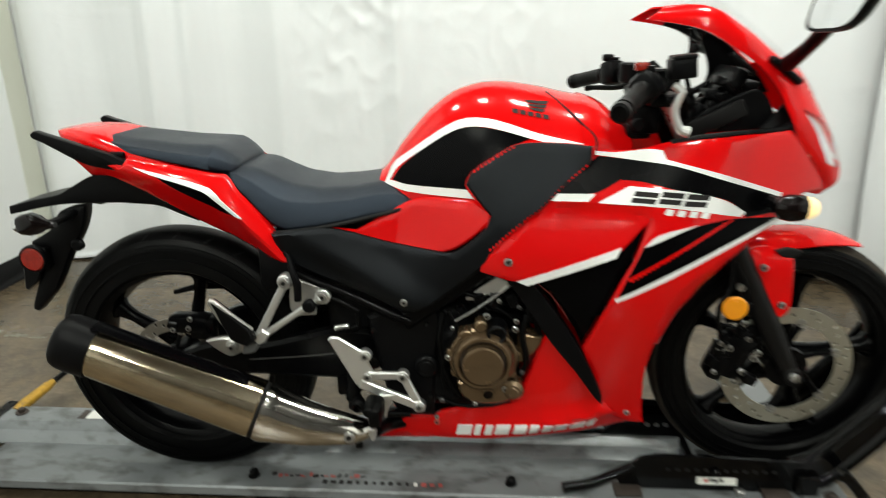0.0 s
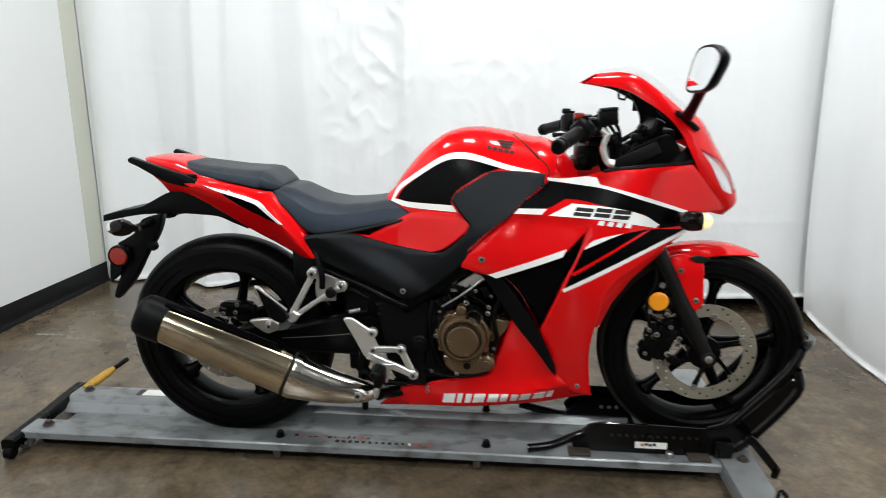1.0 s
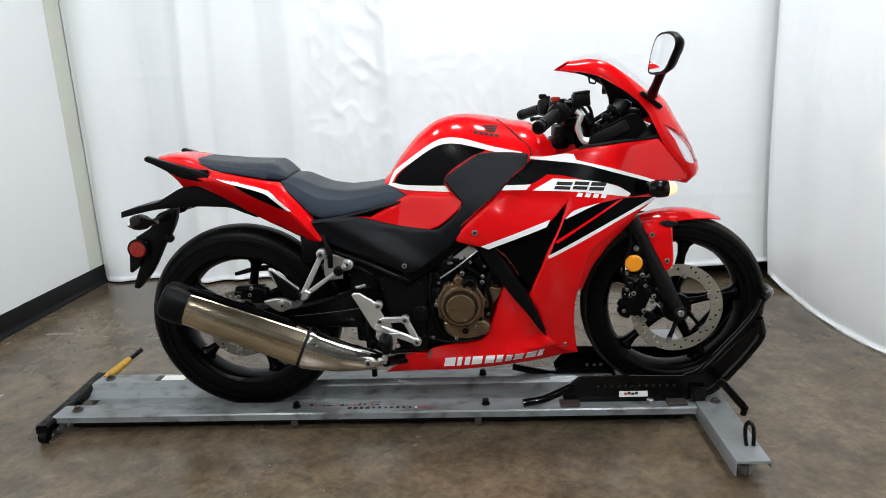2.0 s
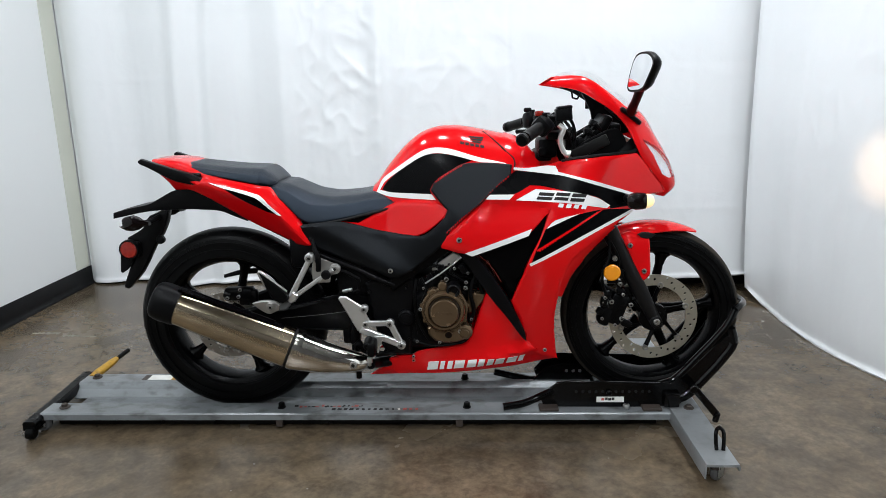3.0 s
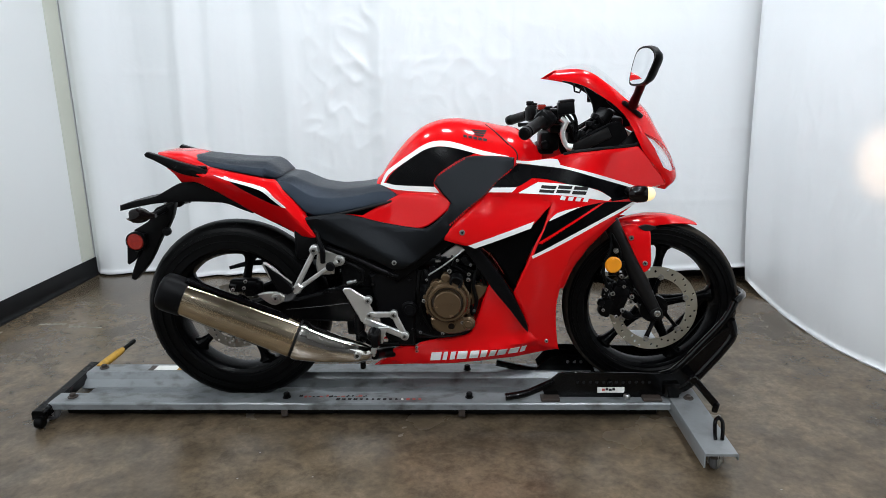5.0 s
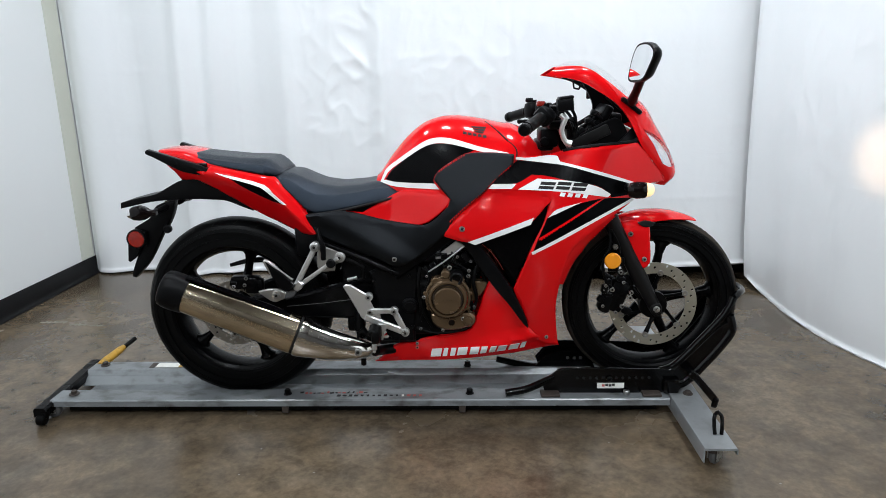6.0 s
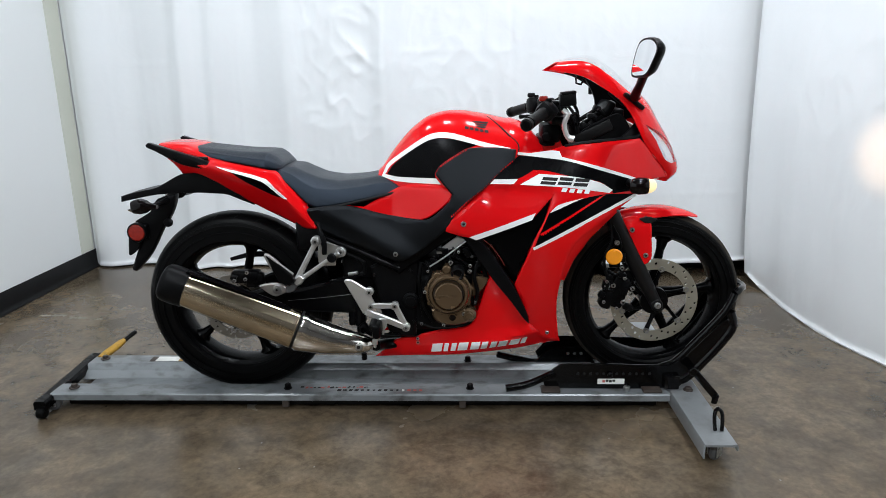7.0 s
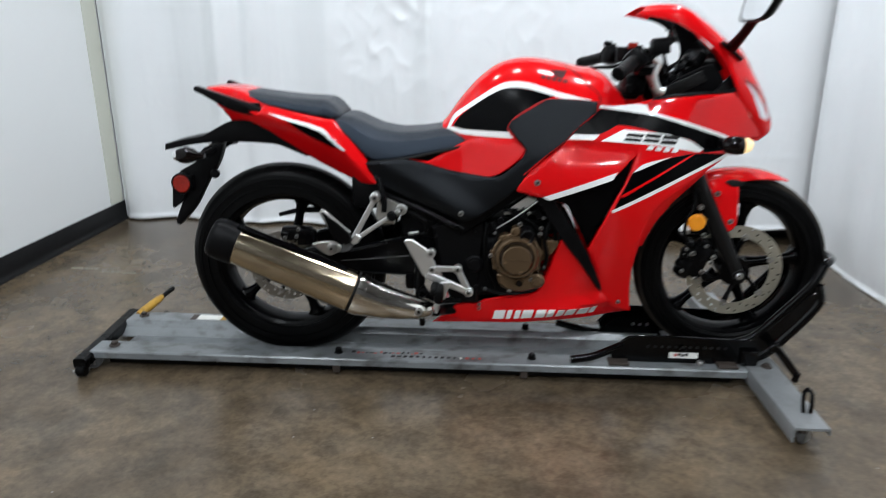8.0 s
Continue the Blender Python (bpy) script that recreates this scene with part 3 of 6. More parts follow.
# ceiling lamps
for lx, ly, watts in SPOTS:
    lamp = thing("ceiling_light", "small square white ceiling light", "ceiling light", (lx, ly, CEIL), "ceiling lights")
    part("housing", box((0, 0, -0.012), (0.22, 0.22, 0.024), 0.004), PAINTW, lamp, "white housing")
    part("diffuser", box((0, 0, -0.027), (0.16, 0.16, 0.006), 0.002), TUBE, lamp, "glowing diffuser")
for lx, ly, watts in LAMPS:
    lamp = thing("ceiling_light", "square white ceiling light with a bright diffuser", "ceiling light", (lx, ly, CEIL), "ceiling lights")
    part("housing", box((0, 0, -0.03), (0.40, 0.40, 0.06), 0.006), PAINTW, lamp, "white housing")
    part("diffuser", box((0, 0, -0.064), (0.34, 0.34, 0.012), 0.004), TUBE, lamp, "glowing diffuser")

# ---- the trolley under the motorcycle ----
TOP = 0.05
trolley = thing("motorcycle_trolley", "scuffed grey painted steel trolley under the motorcycle", "trolley", (0, 0, FLOOR))
trolley_z = -FLOOR


def tp(name, bm, material, label="", parent=None):
    """A part of the trolley, given in room coordinates."""
    bmesh.ops.translate(bm, vec=(0, 0, trolley_z), verts=bm.verts)
    return part(name, bm, material, parent or trolley, label)


def rail_section(y_out, y_in, x):
    """Folded sheet: outer lip, flat top, inner wall down to the trough."""
    s = 1 if y_out < y_in else -1
    t = 0.004
    o = [(y_out, TOP - 0.023), (y_out, TOP - 0.004), (y_out + s * 0.004, TOP), (y_in - s * 0.004, TOP), (y_in + s * 0.001, TOP - 0.004), (y_in + s * 0.010, 0.030), (y_in + s * 0.020, 0.026), (y_in + s * 0.042, 0.008),
         (y_in + s * (0.042 - t), 0.004), (y_in + s * 0.016, 0.022), (y_in + s * 0.006, 0.026), (y_in - s * t, TOP - t - 0.004), (y_out + s * (t + 0.004), TOP - t), (y_out + s * t, TOP - t - 0.004), (y_out + s * t, TOP - 0.023)]
    return [Vector((x, y, z)) for y, z in o]


tp("near_rail", loft([rail_section(-0.172, -0.090, x) for x in (-0.634, 0.0, 0.7, 1.424)]), TROLLEY, "grey rail with a scuffed flat top")
tp("far_rail", loft([rail_section(0.150, 0.072, x) for x in (-0.640, 0.0, 0.7, 1.50)]), TROLLEY, "grey rail with a scuffed flat top")
tp("trough", box((0.44, -0.01, 0.006), (2.06, 0.16, 0.008), 0.002), TROLLEY, "grey channel that holds the wheels")
# end bar with its castors
end_bar = tp("end_bar", loft([[Vector((x + dx, y, z)) for dx, z in ((-0.020, 0.016), (-0.020, 0.040), (-0.014, 0.047), (0.016, 0.047), (0.022, 0.040), (0.022, 0.016))]
                              for x, y in ((-0.640, -0.222), (-0.650, -0.05), (-0.668, 0.178))]), SATIN, "black steel end bar")
# cross beam at the front with castors under both ends
beam_rings = []
for y, xl, xr in ((-0.480, 1.427, 1.522), (-0.245, 1.427, 1.526), (0.10, 1.427, 1.530), (0.48, 1.427, 1.530)):
    beam_rings.append([Vector((x, y, z)) for x, z in ((xl, TOP - 0.040), (xl, TOP - 0.003), (xl + 0.003, TOP + 0.003), (xr - 0.003, TOP + 0.003), (xr, TOP - 0.003),
                                                      (xr, TOP - 0.016), (xr - 0.004, TOP - 0.016), (xr - 0.004, TOP - 0.004), (xl + 0.004, TOP - 0.004), (xl + 0.004, TOP - 0.040))])
tp("cross_beam", loft(beam_rings), BEAMGREY, "grey folded steel cross beam")


def castor(x, y, turn, top):
    c = tp("castor", join(box((x, y, top - 0.004), (0.05, 0.042, 0.004), 0.001), cyl((x, y, top - 0.02), (x, y, top - 0.004), 0.016, 16)), RUST, "small swivel castor")
    rot = Matrix.Rotation(turn, 3, "Z")
    a = rot @ Vector((0.012, 0, 0))
    r = 0.026
    z = FLOOR + r
    for s in (-1, 1):
        d = rot @ Vector((0, s * 0.014, 0))
        tp("fork_cheek", box(Vector((x, y, (z + top - 0.018) / 2)) + a * 0.6 + d, (0.028, 0.003, top - 0.018 - z + 0.02), 0.001, rot), ZINC, "", c)
    ax = rot @ Vector((0, 1, 0))
    p = Vector((x, y, z)) + a
    tp("wheel", cyl(p - ax * 0.010, p + ax * 0.010, r, 24, 0.005), DULL, "dark worn wheel", c)
    tp("hub", cyl(p - ax * 0.017, p + ax * 0.017, 0.007, 12), ZINC, "", c)


tp("end_roller", join(cyl((-0.652, -0.218, 0.005), (-0.624, -0.218, 0.005), 0.019, 22, 0.004), box((-0.638, -0.210, 0.022), (0.040, 0.026, 0.026), 0.006)), RUBBER, "black end roller")
castor(1.466, -0.448, 0.75, TOP - 0.004)
castor(1.462, 0.44, 2.0, TOP - 0.004)
castor(-0.645, -0.16, 0.2, 0.036)
castor(-0.65, 0.13, 2.7, 0.036)
# black bar added so that the gap under the near rail reads as deep shade
tp("under_rail_shade", box((0.40, -0.128, 0.014), (1.98, 0.030, 0.034), 0.004), SATIN, "black bar under the rail that deepens the shade of the gap")
# bolts along the rails
for x, y in ((-0.575, -0.125), (-0.594, 0.114)):
    tp("bolt", join(cyl((x, y, TOP), (x, y, TOP + 0.004), 0.017, 18, 0.001), cyl((x, y, TOP + 0.004), (x, y, TOP + 0.014), 0.010, 6, 0.001)), RUST, "rusty hexagon bolt")
for x, y in ((0.162, -0.128), (0.775, -0.128), (0.768, 0.096)):
    tp("rubber_bumper", join(cyl((x, y, TOP), (x, y, TOP + 0.018), 0.0105, 18, 0.003), cyl((x, y, TOP), (x, y, TOP + 0.003), 0.014, 18, 0.001)), RUBBER, "black rubber bumper")
for x in (1.04, 1.37):
    tp("foot_plate", box((x, -0.140, TOP + 0.005), (0.062, 0.046, 0.010), 0.004), RUST, "dark rusty clamp plate")
tp("lock_nut", cyl((1.290, -0.140, TOP), (1.290, -0.140, TOP + 0.016), 0.011, 14, 0.003), ZINC, "dull zinc nut")
tp("lock_bolt", join(cyl((1.489, -0.142, TOP), (1.489, -0.142, TOP + 0.014), 0.011, 6, 0.002), cyl((1.489, -0.142, TOP), (1.489, -0.142, TOP + 0.006), 0.016, 18, 0.001)), RUST, "rusty bolt")
for x in (0.16, 0.75):
    tp("floor_stud", box((x, -0.160, 0.014), (0.022, 0.012, 0.030), 0.002), RUST)
# tie-down ring at the end of the cross beam
ring_pts = [(1.484, -0.402, TOP + 0.004), (1.482, -0.396, TOP + 0.03), (1.484, -0.390, TOP + 0.058), (1.494, -0.386, TOP + 0.066), (1.503, -0.391, TOP + 0.055), (1.504, -0.398, TOP + 0.03), (1.502, -0.404, TOP + 0.004)]
tp("tie_down_ring", tube(ring_pts, 0.0055, 10), CHOCK, "black tie-down ring")
# the brace from the chock down to the cross beam
tp("brace", join(box((1.528, -0.165, 0.092), (0.130, 0.010, 0.024), 0.004, Matrix.Rotation(radians(50), 3, "Y")), cyl((1.490, -0.158, 0.132), (1.490, -0.178, 0.132), 0.014, 18, 0.003), box((1.569, -0.168, 0.034), (0.020, 0.012, 0.036), 0.006, Matrix.Rotation(radians(12), 3, "Y"))), CHOCK, "black flat brace")
# printed marks on the near rail
marks = random.Random(5)
for i in range(16):
    x = 0.205 + i * 0.0145 + marks.uniform(0, .006)
    tp("printed_mark", box((x, -0.120 + marks.uniform(-.004, .004), TOP + 0.0006), (marks.uniform(.005, .014), marks.uniform(.004, .013), 0.0006), 0, Matrix.Rotation(marks.uniform(-.4, .4), 3, "Z")), REDINK if i % 4 in (1, 2) else DARKINK)
for i in range(15):
    x = 0.338 + i * 0.0195
    tp("printed_mark", box((x, -0.142, TOP + 0.0006), (marks.uniform(.007, .014), marks.uniform(.009, .014), 0.0006), 0, Matrix.Rotation(marks.uniform(-.15, .15), 3, "Z")), DARKINK if i < 11 else (PAPER if i == 11 else REDINK))
tp("paper_label", box((-0.352, 0.112, TOP + 0.001), (0.085, 0.04, 0.0008), 0), PAPER, "worn white paper label with a yellow corner")
tp("label_corner", box((-0.298, 0.112, TOP + 0.0012), (0.02, 0.04, 0.0008), 0), YELLOW)
tp("worn_patch", box((-0.408, 0.112, TOP + 0.0008), (0.02, 0.042, 0.0006), 0), RUST)

# ---- wheel chock on the trolley ----
chock = thing("wheel_chock", "glossy black steel wheel chock clamping the front tyre", "wheel chock", (1.3, 0, TOP))
inv = Vector((-1.3, 0, -TOP))


def cp(name, bm, material, label="", parent=None):
    bmesh.ops.translate(bm, vec=inv, verts=bm.verts)
    return part(name, bm, material, parent or chock, label)


near_plate = [(1.026, TOP + 0.001), (1.016, 0.080), (1.068, 0.134), (1.152, 0.140), (1.30, 0.136), (1.41, 0.134), (1.443, 0.138), (1.500, 0.192), (1.590, 0.288), (1.614, 0.296), (1.622, 0.268), (1.602, 0.226), (1.485, 0.088), (1.456, TOP + 0.004)]
for y0, y1 in ((-0.128, -0.120), (0.110, 0.118)):
    side_plate = cp("side_plate", plate(near_plate, y0, y1, 0.002, 3), CHOCK, "black side plate with a row of holes")
    if y0 < 0:
        for i in range(12):
            x = 1.13 + i * 0.0213
            cp("hole", cyl((x, y0 - 0.0008, 0.104), (x, y0 + 0.004, 0.104), 0.0048, 14), DARKLINE, "dark adjustment hole", side_plate)
        cp("adjuster_bolt", cyl((1.235, y0 - 0.012, 0.102), (1.235, y0, 0.102), 0.009, 14, 0.003), SATIN, "", side_plate)
        cp("sticker", box((1.240, y0 - 0.001, 0.077), (0.088, 0.0014, 0.019), 0), PAPER, "white sticker with small print", side_plate)
        for i in range(4):
            cp("print_bar", box((1.216 + i * 0.011, y0 - 0.0022, 0.078 + 0.002 * (i % 2)), (0.009, 0.0008, 0.008), 0), REDINK if i == 0 else DARKINK, "", side_plate)
# entry bars
cp("entry_bar", tube([(0.893, -0.150, TOP + 0.012), (0.96, -0.140, TOP + 0.020), (1.012, -0.126, TOP + 0.036), (1.055, -0.122, TOP + 0.055)], 0.0125, 14, 5), CHOCK, "black round entry bar")
cp("entry_bar", tube([(0.874, 0.100, 0.075), (0.95, 0.100, 0.057), (1.022, 0.102, 0.044), (1.10, 0.108, 0.060)], 0.0125, 14, 5), CHOCK, "black round entry bar")
far_wing = [(1.008, 0.046), (1.022, 0.062), (1.058, 0.098), (1.113, 0.111), (1.200, 0.106), (1.22, 0.09), (1.22, 0.046)]
wing = cp("far_wing", plate(far_wing, 0.085, 0.093, 0.003, 4), CHOCK, "black curved wing plate with bright holes")
for i in range(3):
    cp("hole_rim", cyl((1.130 + 0.0235 * i, 0.083, 0.084), (1.130 + 0.0235 * i, 0.086, 0.084), 0.006, 12), ZINC, "", wing)
# the rising hoop round the front of the tyre
for s in (-1, 1):
    y = -0.115 if s < 0 else 0.105
    cp("hoop_tube", tube([(1.40, y, 0.122), (1.445, y, 0.140), (1.52, y, 0.222), (1.592, y, 0.310), (1.611, y * 0.97, 0.342), (1.624, y * 0.93, 0.372)], 0.0125, 12, 6), CHOCK, "black hoop bar")
    cp("outer_tube", tube([(1.43, y - s * -0.006, 0.078), (1.480, y + s * 0.006, 0.086), (1.545, y + s * 0.006, 0.156), (1.598, y + s * 0.006, 0.226), (1.620, y + s * 0.004, 0.268), (1.611, y, 0.314)], 0.0165, 14, 6), CHOCK, "thick black hoop bar")
cp("hoop_bow", tube([(1.624, -0.107, 0.372), (1.643, -0.093, 0.380), (1.672, -0.045, 0.374), (1.684, 0, 0.370), (1.672, 0.045, 0.374), (1.643, 0.083, 0.380), (1.624, 0.098, 0.372)], 0.011, 12, 6), CHOCK, "black cross bar")
cp("cradle", join(tube([(1.22, -0.115, 0.042), (1.22, 0.105, 0.042)], 0.011, 12, 1), tube([(1.50, -0.115, 0.09), (1.50, 0.105, 0.09)], 0.011, 12, 1), box((1.36, 0, 0.025), (0.22, 0.12, 0.012), 0.003)), CHOCK, "black wheel cradle")
cp("pivot_block", box((1.435, -0.137, TOP + 0.03), (0.05, 0.016, 0.05), 0.005), CHOCK, "black pivot block")

# the yellow-sleeved lever behind the far rail
a, b = Vector((-0.622, 0.15, 0.046)), Vector((-0.590, 0.345, 0.068))
d = b - a
lever = tp("lever", tube([a - d * 0.25 - Vector((0, 0, 0.02)), a, a + d * 0.2, a + d * 0.98, b], [0.008, 0.008, 0.009, 0.009, 0.006], 12, 1), SATIN, "dark steel lever")
tp("lever_sleeve", tube([a - d * 0.1, a + d * 0.05, a + d * 0.5, a + d * 0.62], [0.012, 0.0155, 0.014, 0.010], 12, 1), YELLOW, "worn yellow sleeve", lever)

# ---- the motorcycle ----
bike = thing("motorcycle", "glossy red sport motorcycle with black and white graphics on a trolley", "motorcycle", (0, 0, 0))
REAR, FRONT = Vector((-0.008, 0, 0.322)), Vector((1.381, 0, 0.336))
side_width = spline_width([
    (.754, .631, .217), (.989, .562, .222), (1.072, .731, .212), (1.169, .706, .198), (.933, .845, .157), (1.026, .253, .125), (1.075, .183, .10),
    (.783, .434, .16), (.485, .177, .14), (1.269, .714, .165), (1.284, .888, .143), (1.302, .856, .138), (1.340, .812, .122), (1.372, .776, .101), (1.385, .750, .089), (1.28, .984, .10), (.738, .743, .19), (.546, .533, .18), (.7, .2, .14),
    (1.2, .85, .168), (1.05, .42, .18), (.9, .3, .15), (-.237, .862, .085), (-.014, .822, .138), (.176, .779, .155), (.225, .709, .16), (.308, .575, .165),
    (.55, .68, .15), (1.12, 1.06, .085)])
BOTH = (-1, 1)


def bp(name, bm, material, label="", parent=None):
    return part(name, bm, material, parent or bike, label)


def bolt(x, y, z, r=0.008, side=-1, parent=None, material=ZINC, depth=0.006):
    y2 = y + side * depth
    head = bp("bolt", cyl((x, y, z), (x, y2, z), r, 18, r * 0.16), material, "", parent)
    bp("socket", cyl((x, y2 - side * 0.002, z), (x, y2 + side * 0.0006, z), r * 0.48, 6), DARKLINE, "", parent or head)
    return head


# wheels
def wheel(name, c, r, half, rim_r, spoke_turn, label, dusty=False):
    hub = bp(name, lathe([(0.018, -half * 0.75), (0.034, -half * 0.75), (0.036, -half * 0.6), (0.036, half * 0.6), (0.034, half * 0.75), (0.018, half * 0.75)], c, 32, closed=True), SATIN, label)
    prof, k = [], 22
    for i in range(k + 1):
        a = math.pi * (i / k) - math.pi / 2
        t = math.sin(a)
        rr = rim_r + (r - rim_r) * max(0.0, math.cos(a)) ** 0.62
        prof.append((rr, half * (abs(t) ** 0.85) * (1 if t > 0 else -1) * (1.0 if abs(t) < 0.92 else 0.93)))
    prof += [(rim_r - 0.006, half * 0.8), (rim_r - 0.006, -half * 0.8)]
    tyre = bp("tyre", lathe(prof, c, 96, closed=True), RUBBER, "black road tyre with a grooved tread", hub)
    # grooves: shallow dark sipes that sit in the tread
    g = []
    for j in range(26):
        a0 = 2 * math.pi * j / 26
        for s in BOTH:
            pts = []
            for q in range(5):
                u = 0.18 + 0.6 * q / 4
                ang = a0 + 0.10 * q / 4 + (0.12 if s > 0 else 0)
                rr = rim_r + (r - rim_r) * max(0.0, math.cos(math.asin(u))) ** 0.62 - 0.0010
                pts.append(c + Vector((rr * math.cos(ang), s * half * u**0.85, rr * math.sin(ang))))
            g.append(tube(pts, [0.0006, 0.0022, 0.0026, 0.0022, 0.0006], 5, 1))
    tagged(bp("tread_grooves", join(*g), DARKLINE, "", hub), kind="stuff")
    tread = [(rim_r + (r - rim_r) * max(0.0, math.cos(math.asin(u))) ** 0.62 + 0.0008, half * abs(u) ** 0.85 * (1 if u > 0 else -1)) for u in (-0.72, -0.6, -0.45, -0.3, -0.15, 0, 0.15, 0.3, 0.45, 0.6, 0.72)]
    tread += [(a - 0.003, b) for a, b in reversed(tread)]
    bp("tread", lathe(tread, c, 96, closed=True), TREAD if dusty else RUBBER, "dusty tread" if dusty else "", hub)
    lip = rim_r
    prof = [(lip + 0.004, -half * 0.86), (lip + 0.006, -half * 0.80), (lip - 0.006, -half * 0.74), (lip - 0.018, -half * 0.62), (lip - 0.026, -half * 0.3), (lip - 0.026, half * 0.3), (lip - 0.018, half * 0.62),
            (lip - 0.006, half * 0.74), (lip + 0.006, half * 0.80), (lip + 0.004, half * 0.86), (lip - 0.004, half * 0.6), (lip - 0.008, 0), (lip - 0.004, -half * 0.6)]
    rim = bp("rim", lathe(prof, c, 80, closed=True), RIMB, "satin black cast rim", hub)
    for i in range(5):
        a = radians(spoke_turn + 72 * i)
        er, et = Vector((math.cos(a), 0, math.sin(a))), Vector((-math.sin(a), 0, math.cos(a)))
        rings = []
        for f, w, d in ((0.03, 0.024, 0.022), (0.3, 0.016, 0.020), (0.75, 0.013, 0.017), (0.92, 0.019, 0.020), (1.0, 0.034, 0.024)):
            p = c + er * (0.034 + (lip - 0.026 - 0.034) * f)
            rings.append([p + et * (w * math.cos(q)) * (1 if abs(math.cos(q)) > 0.3 else 0.6) + Vector((0, d * math.sin(q), 0)) for q in (2 * math.pi * k / 12 for k in range(12))])
        bp("spoke", loft(rings), RIMB, "", hub)
    for rr in (0.30, 0.55, 0.66):
        ra = rim_r + (r - rim_r) * rr
        t = math.sqrt(max(0, 1 - rr ** 3.2)) ** 0.85
        for s in BOTH:
            bp("sidewall_ring", lathe([(ra - 0.0018, s * (half * t - 0.002)), (ra - 0.0012, s * (half * t + 0.0016)), (ra + 0.0012, s * (half * t + 0.0012)), (ra + 0.0018, s * (half * t - 0.003))], c, 96, closed=True), RUBBER, "", hub)
    return hub


def drilled_disc(name, c, r_in, r_out, y, t, sectors, parent, label, material):
    """A brake disc with real holes: each sector is a patch round one hole."""
    bm = bmesh.new()
    for s in range(sectors):
        a0, a1 = 2 * math.pi * s / sectors, 2 * math.pi * (s + 1) / sectors
        am = (a0 + a1) / 2
        rm = (r_in + r_out) / 2
        ring = [(r_in, a0), (r_in, am), (r_in, a1), (rm, a1), (r_out, a1), (r_out, am), (r_out, a0), (rm, a0)]
        off = (-0.3, 0.05, 0.32)[s % 3] * (r_out - r_in) * 0.9
        hr = 0.0046
        for yy in (y - t / 2, y + t / 2):
            outer = [bm.verts.new((c.x + rr * math.cos(a), c.y + yy, c.z + rr * math.sin(a))) for rr, a in ring]
            inner = []
            for rr, a in ring:
                d = Vector((rr * math.cos(a) - (rm + off) * math.cos(am), rr * math.sin(a) - (rm + off) * math.sin(am)))
                d = d.normalized() * hr
                inner.append(bm.verts.new((c.x + (rm + off) * math.cos(am) + d.x, c.y + yy, c.z + (rm + off) * math.sin(am) + d.y)))
            for i in range(8):
                bm.faces.new((outer[i], outer[(i + 1) % 8], inner[(i + 1) % 8], inner[i]))
            if yy < y:
                first = (outer, inner)
            else:
                for i in range(8):
                    bm.faces.new((first[1][i], first[1][(i + 1) % 8], inner[(i + 1) % 8], inner[i]))
                for i in (0, 1, 4, 5):
                    bm.faces.new((first[0][i], first[0][(i + 1) % 8], outer[(i + 1) % 8], outer[i]))
    bmesh.ops.remove_doubles(bm, verts=bm.verts[:], dist=0.0001)
    return bp(name, bm, material, label, parent)


rear_wheel = wheel("rear_wheel", REAR, 0.3135, 0.064, 0.226, 4, "black cast rear wheel")
front_wheel = wheel("front_wheel", FRONT, 0.2885, 0.051, 0.228, 80, "black cast front wheel", True)
drilled_disc("brake_disc", FRONT, 0.106, 0.142, -0.062, 0.0045, 42, front_wheel, "drilled steel front brake disc", DISC)
drilled_disc("brake_disc", REAR, 0.082, 0.112, -0.075, 0.0045, 36, rear_wheel, "drilled steel rear brake disc", SHADEDISC)
for c, rr, y, w in ((FRONT, 0.106, -0.062, front_wheel), (REAR, 0.082, -0.075, rear_wheel)):
    for i in range(6):
        a = radians(20 + 60 * i)
        a2 = a + 0.42
        p0 = c + Vector((0.034 * math.cos(a2), y + 0.004, 0.034 * math.sin(a2)))
        p1 = c + Vector(((rr - 0.001) * math.cos(a), y + 0.002, (rr - 0.001) * math.sin(a)))
        bp("carrier_arm", tube([p0, (p0 + p1) / 2, p1], [0.011, 0.007, 0.009], 8, 1, 0.6), SATIN, "", w)
    bp("disc_carrier", lathe([(0.02, y - 0.006), (0.045, y - 0.006), (0.047, y + 0.006), (0.02, y + 0.006)], c, 32, closed=True), SATIN, "black disc carrier", w)
    for i in range(6):
        a = radians(20 + 60 * i)
        p = c + Vector(((rr + 0.002) * math.cos(a), y, (rr + 0.002) * math.sin(a)))
        bp("disc_button", lathe([(0.004, -0.006), (0.009, -0.006), (0.010, -0.004), (0.010, 0.004), (0.004, 0.004)], p, 14, closed=True), ZINC, "", w)

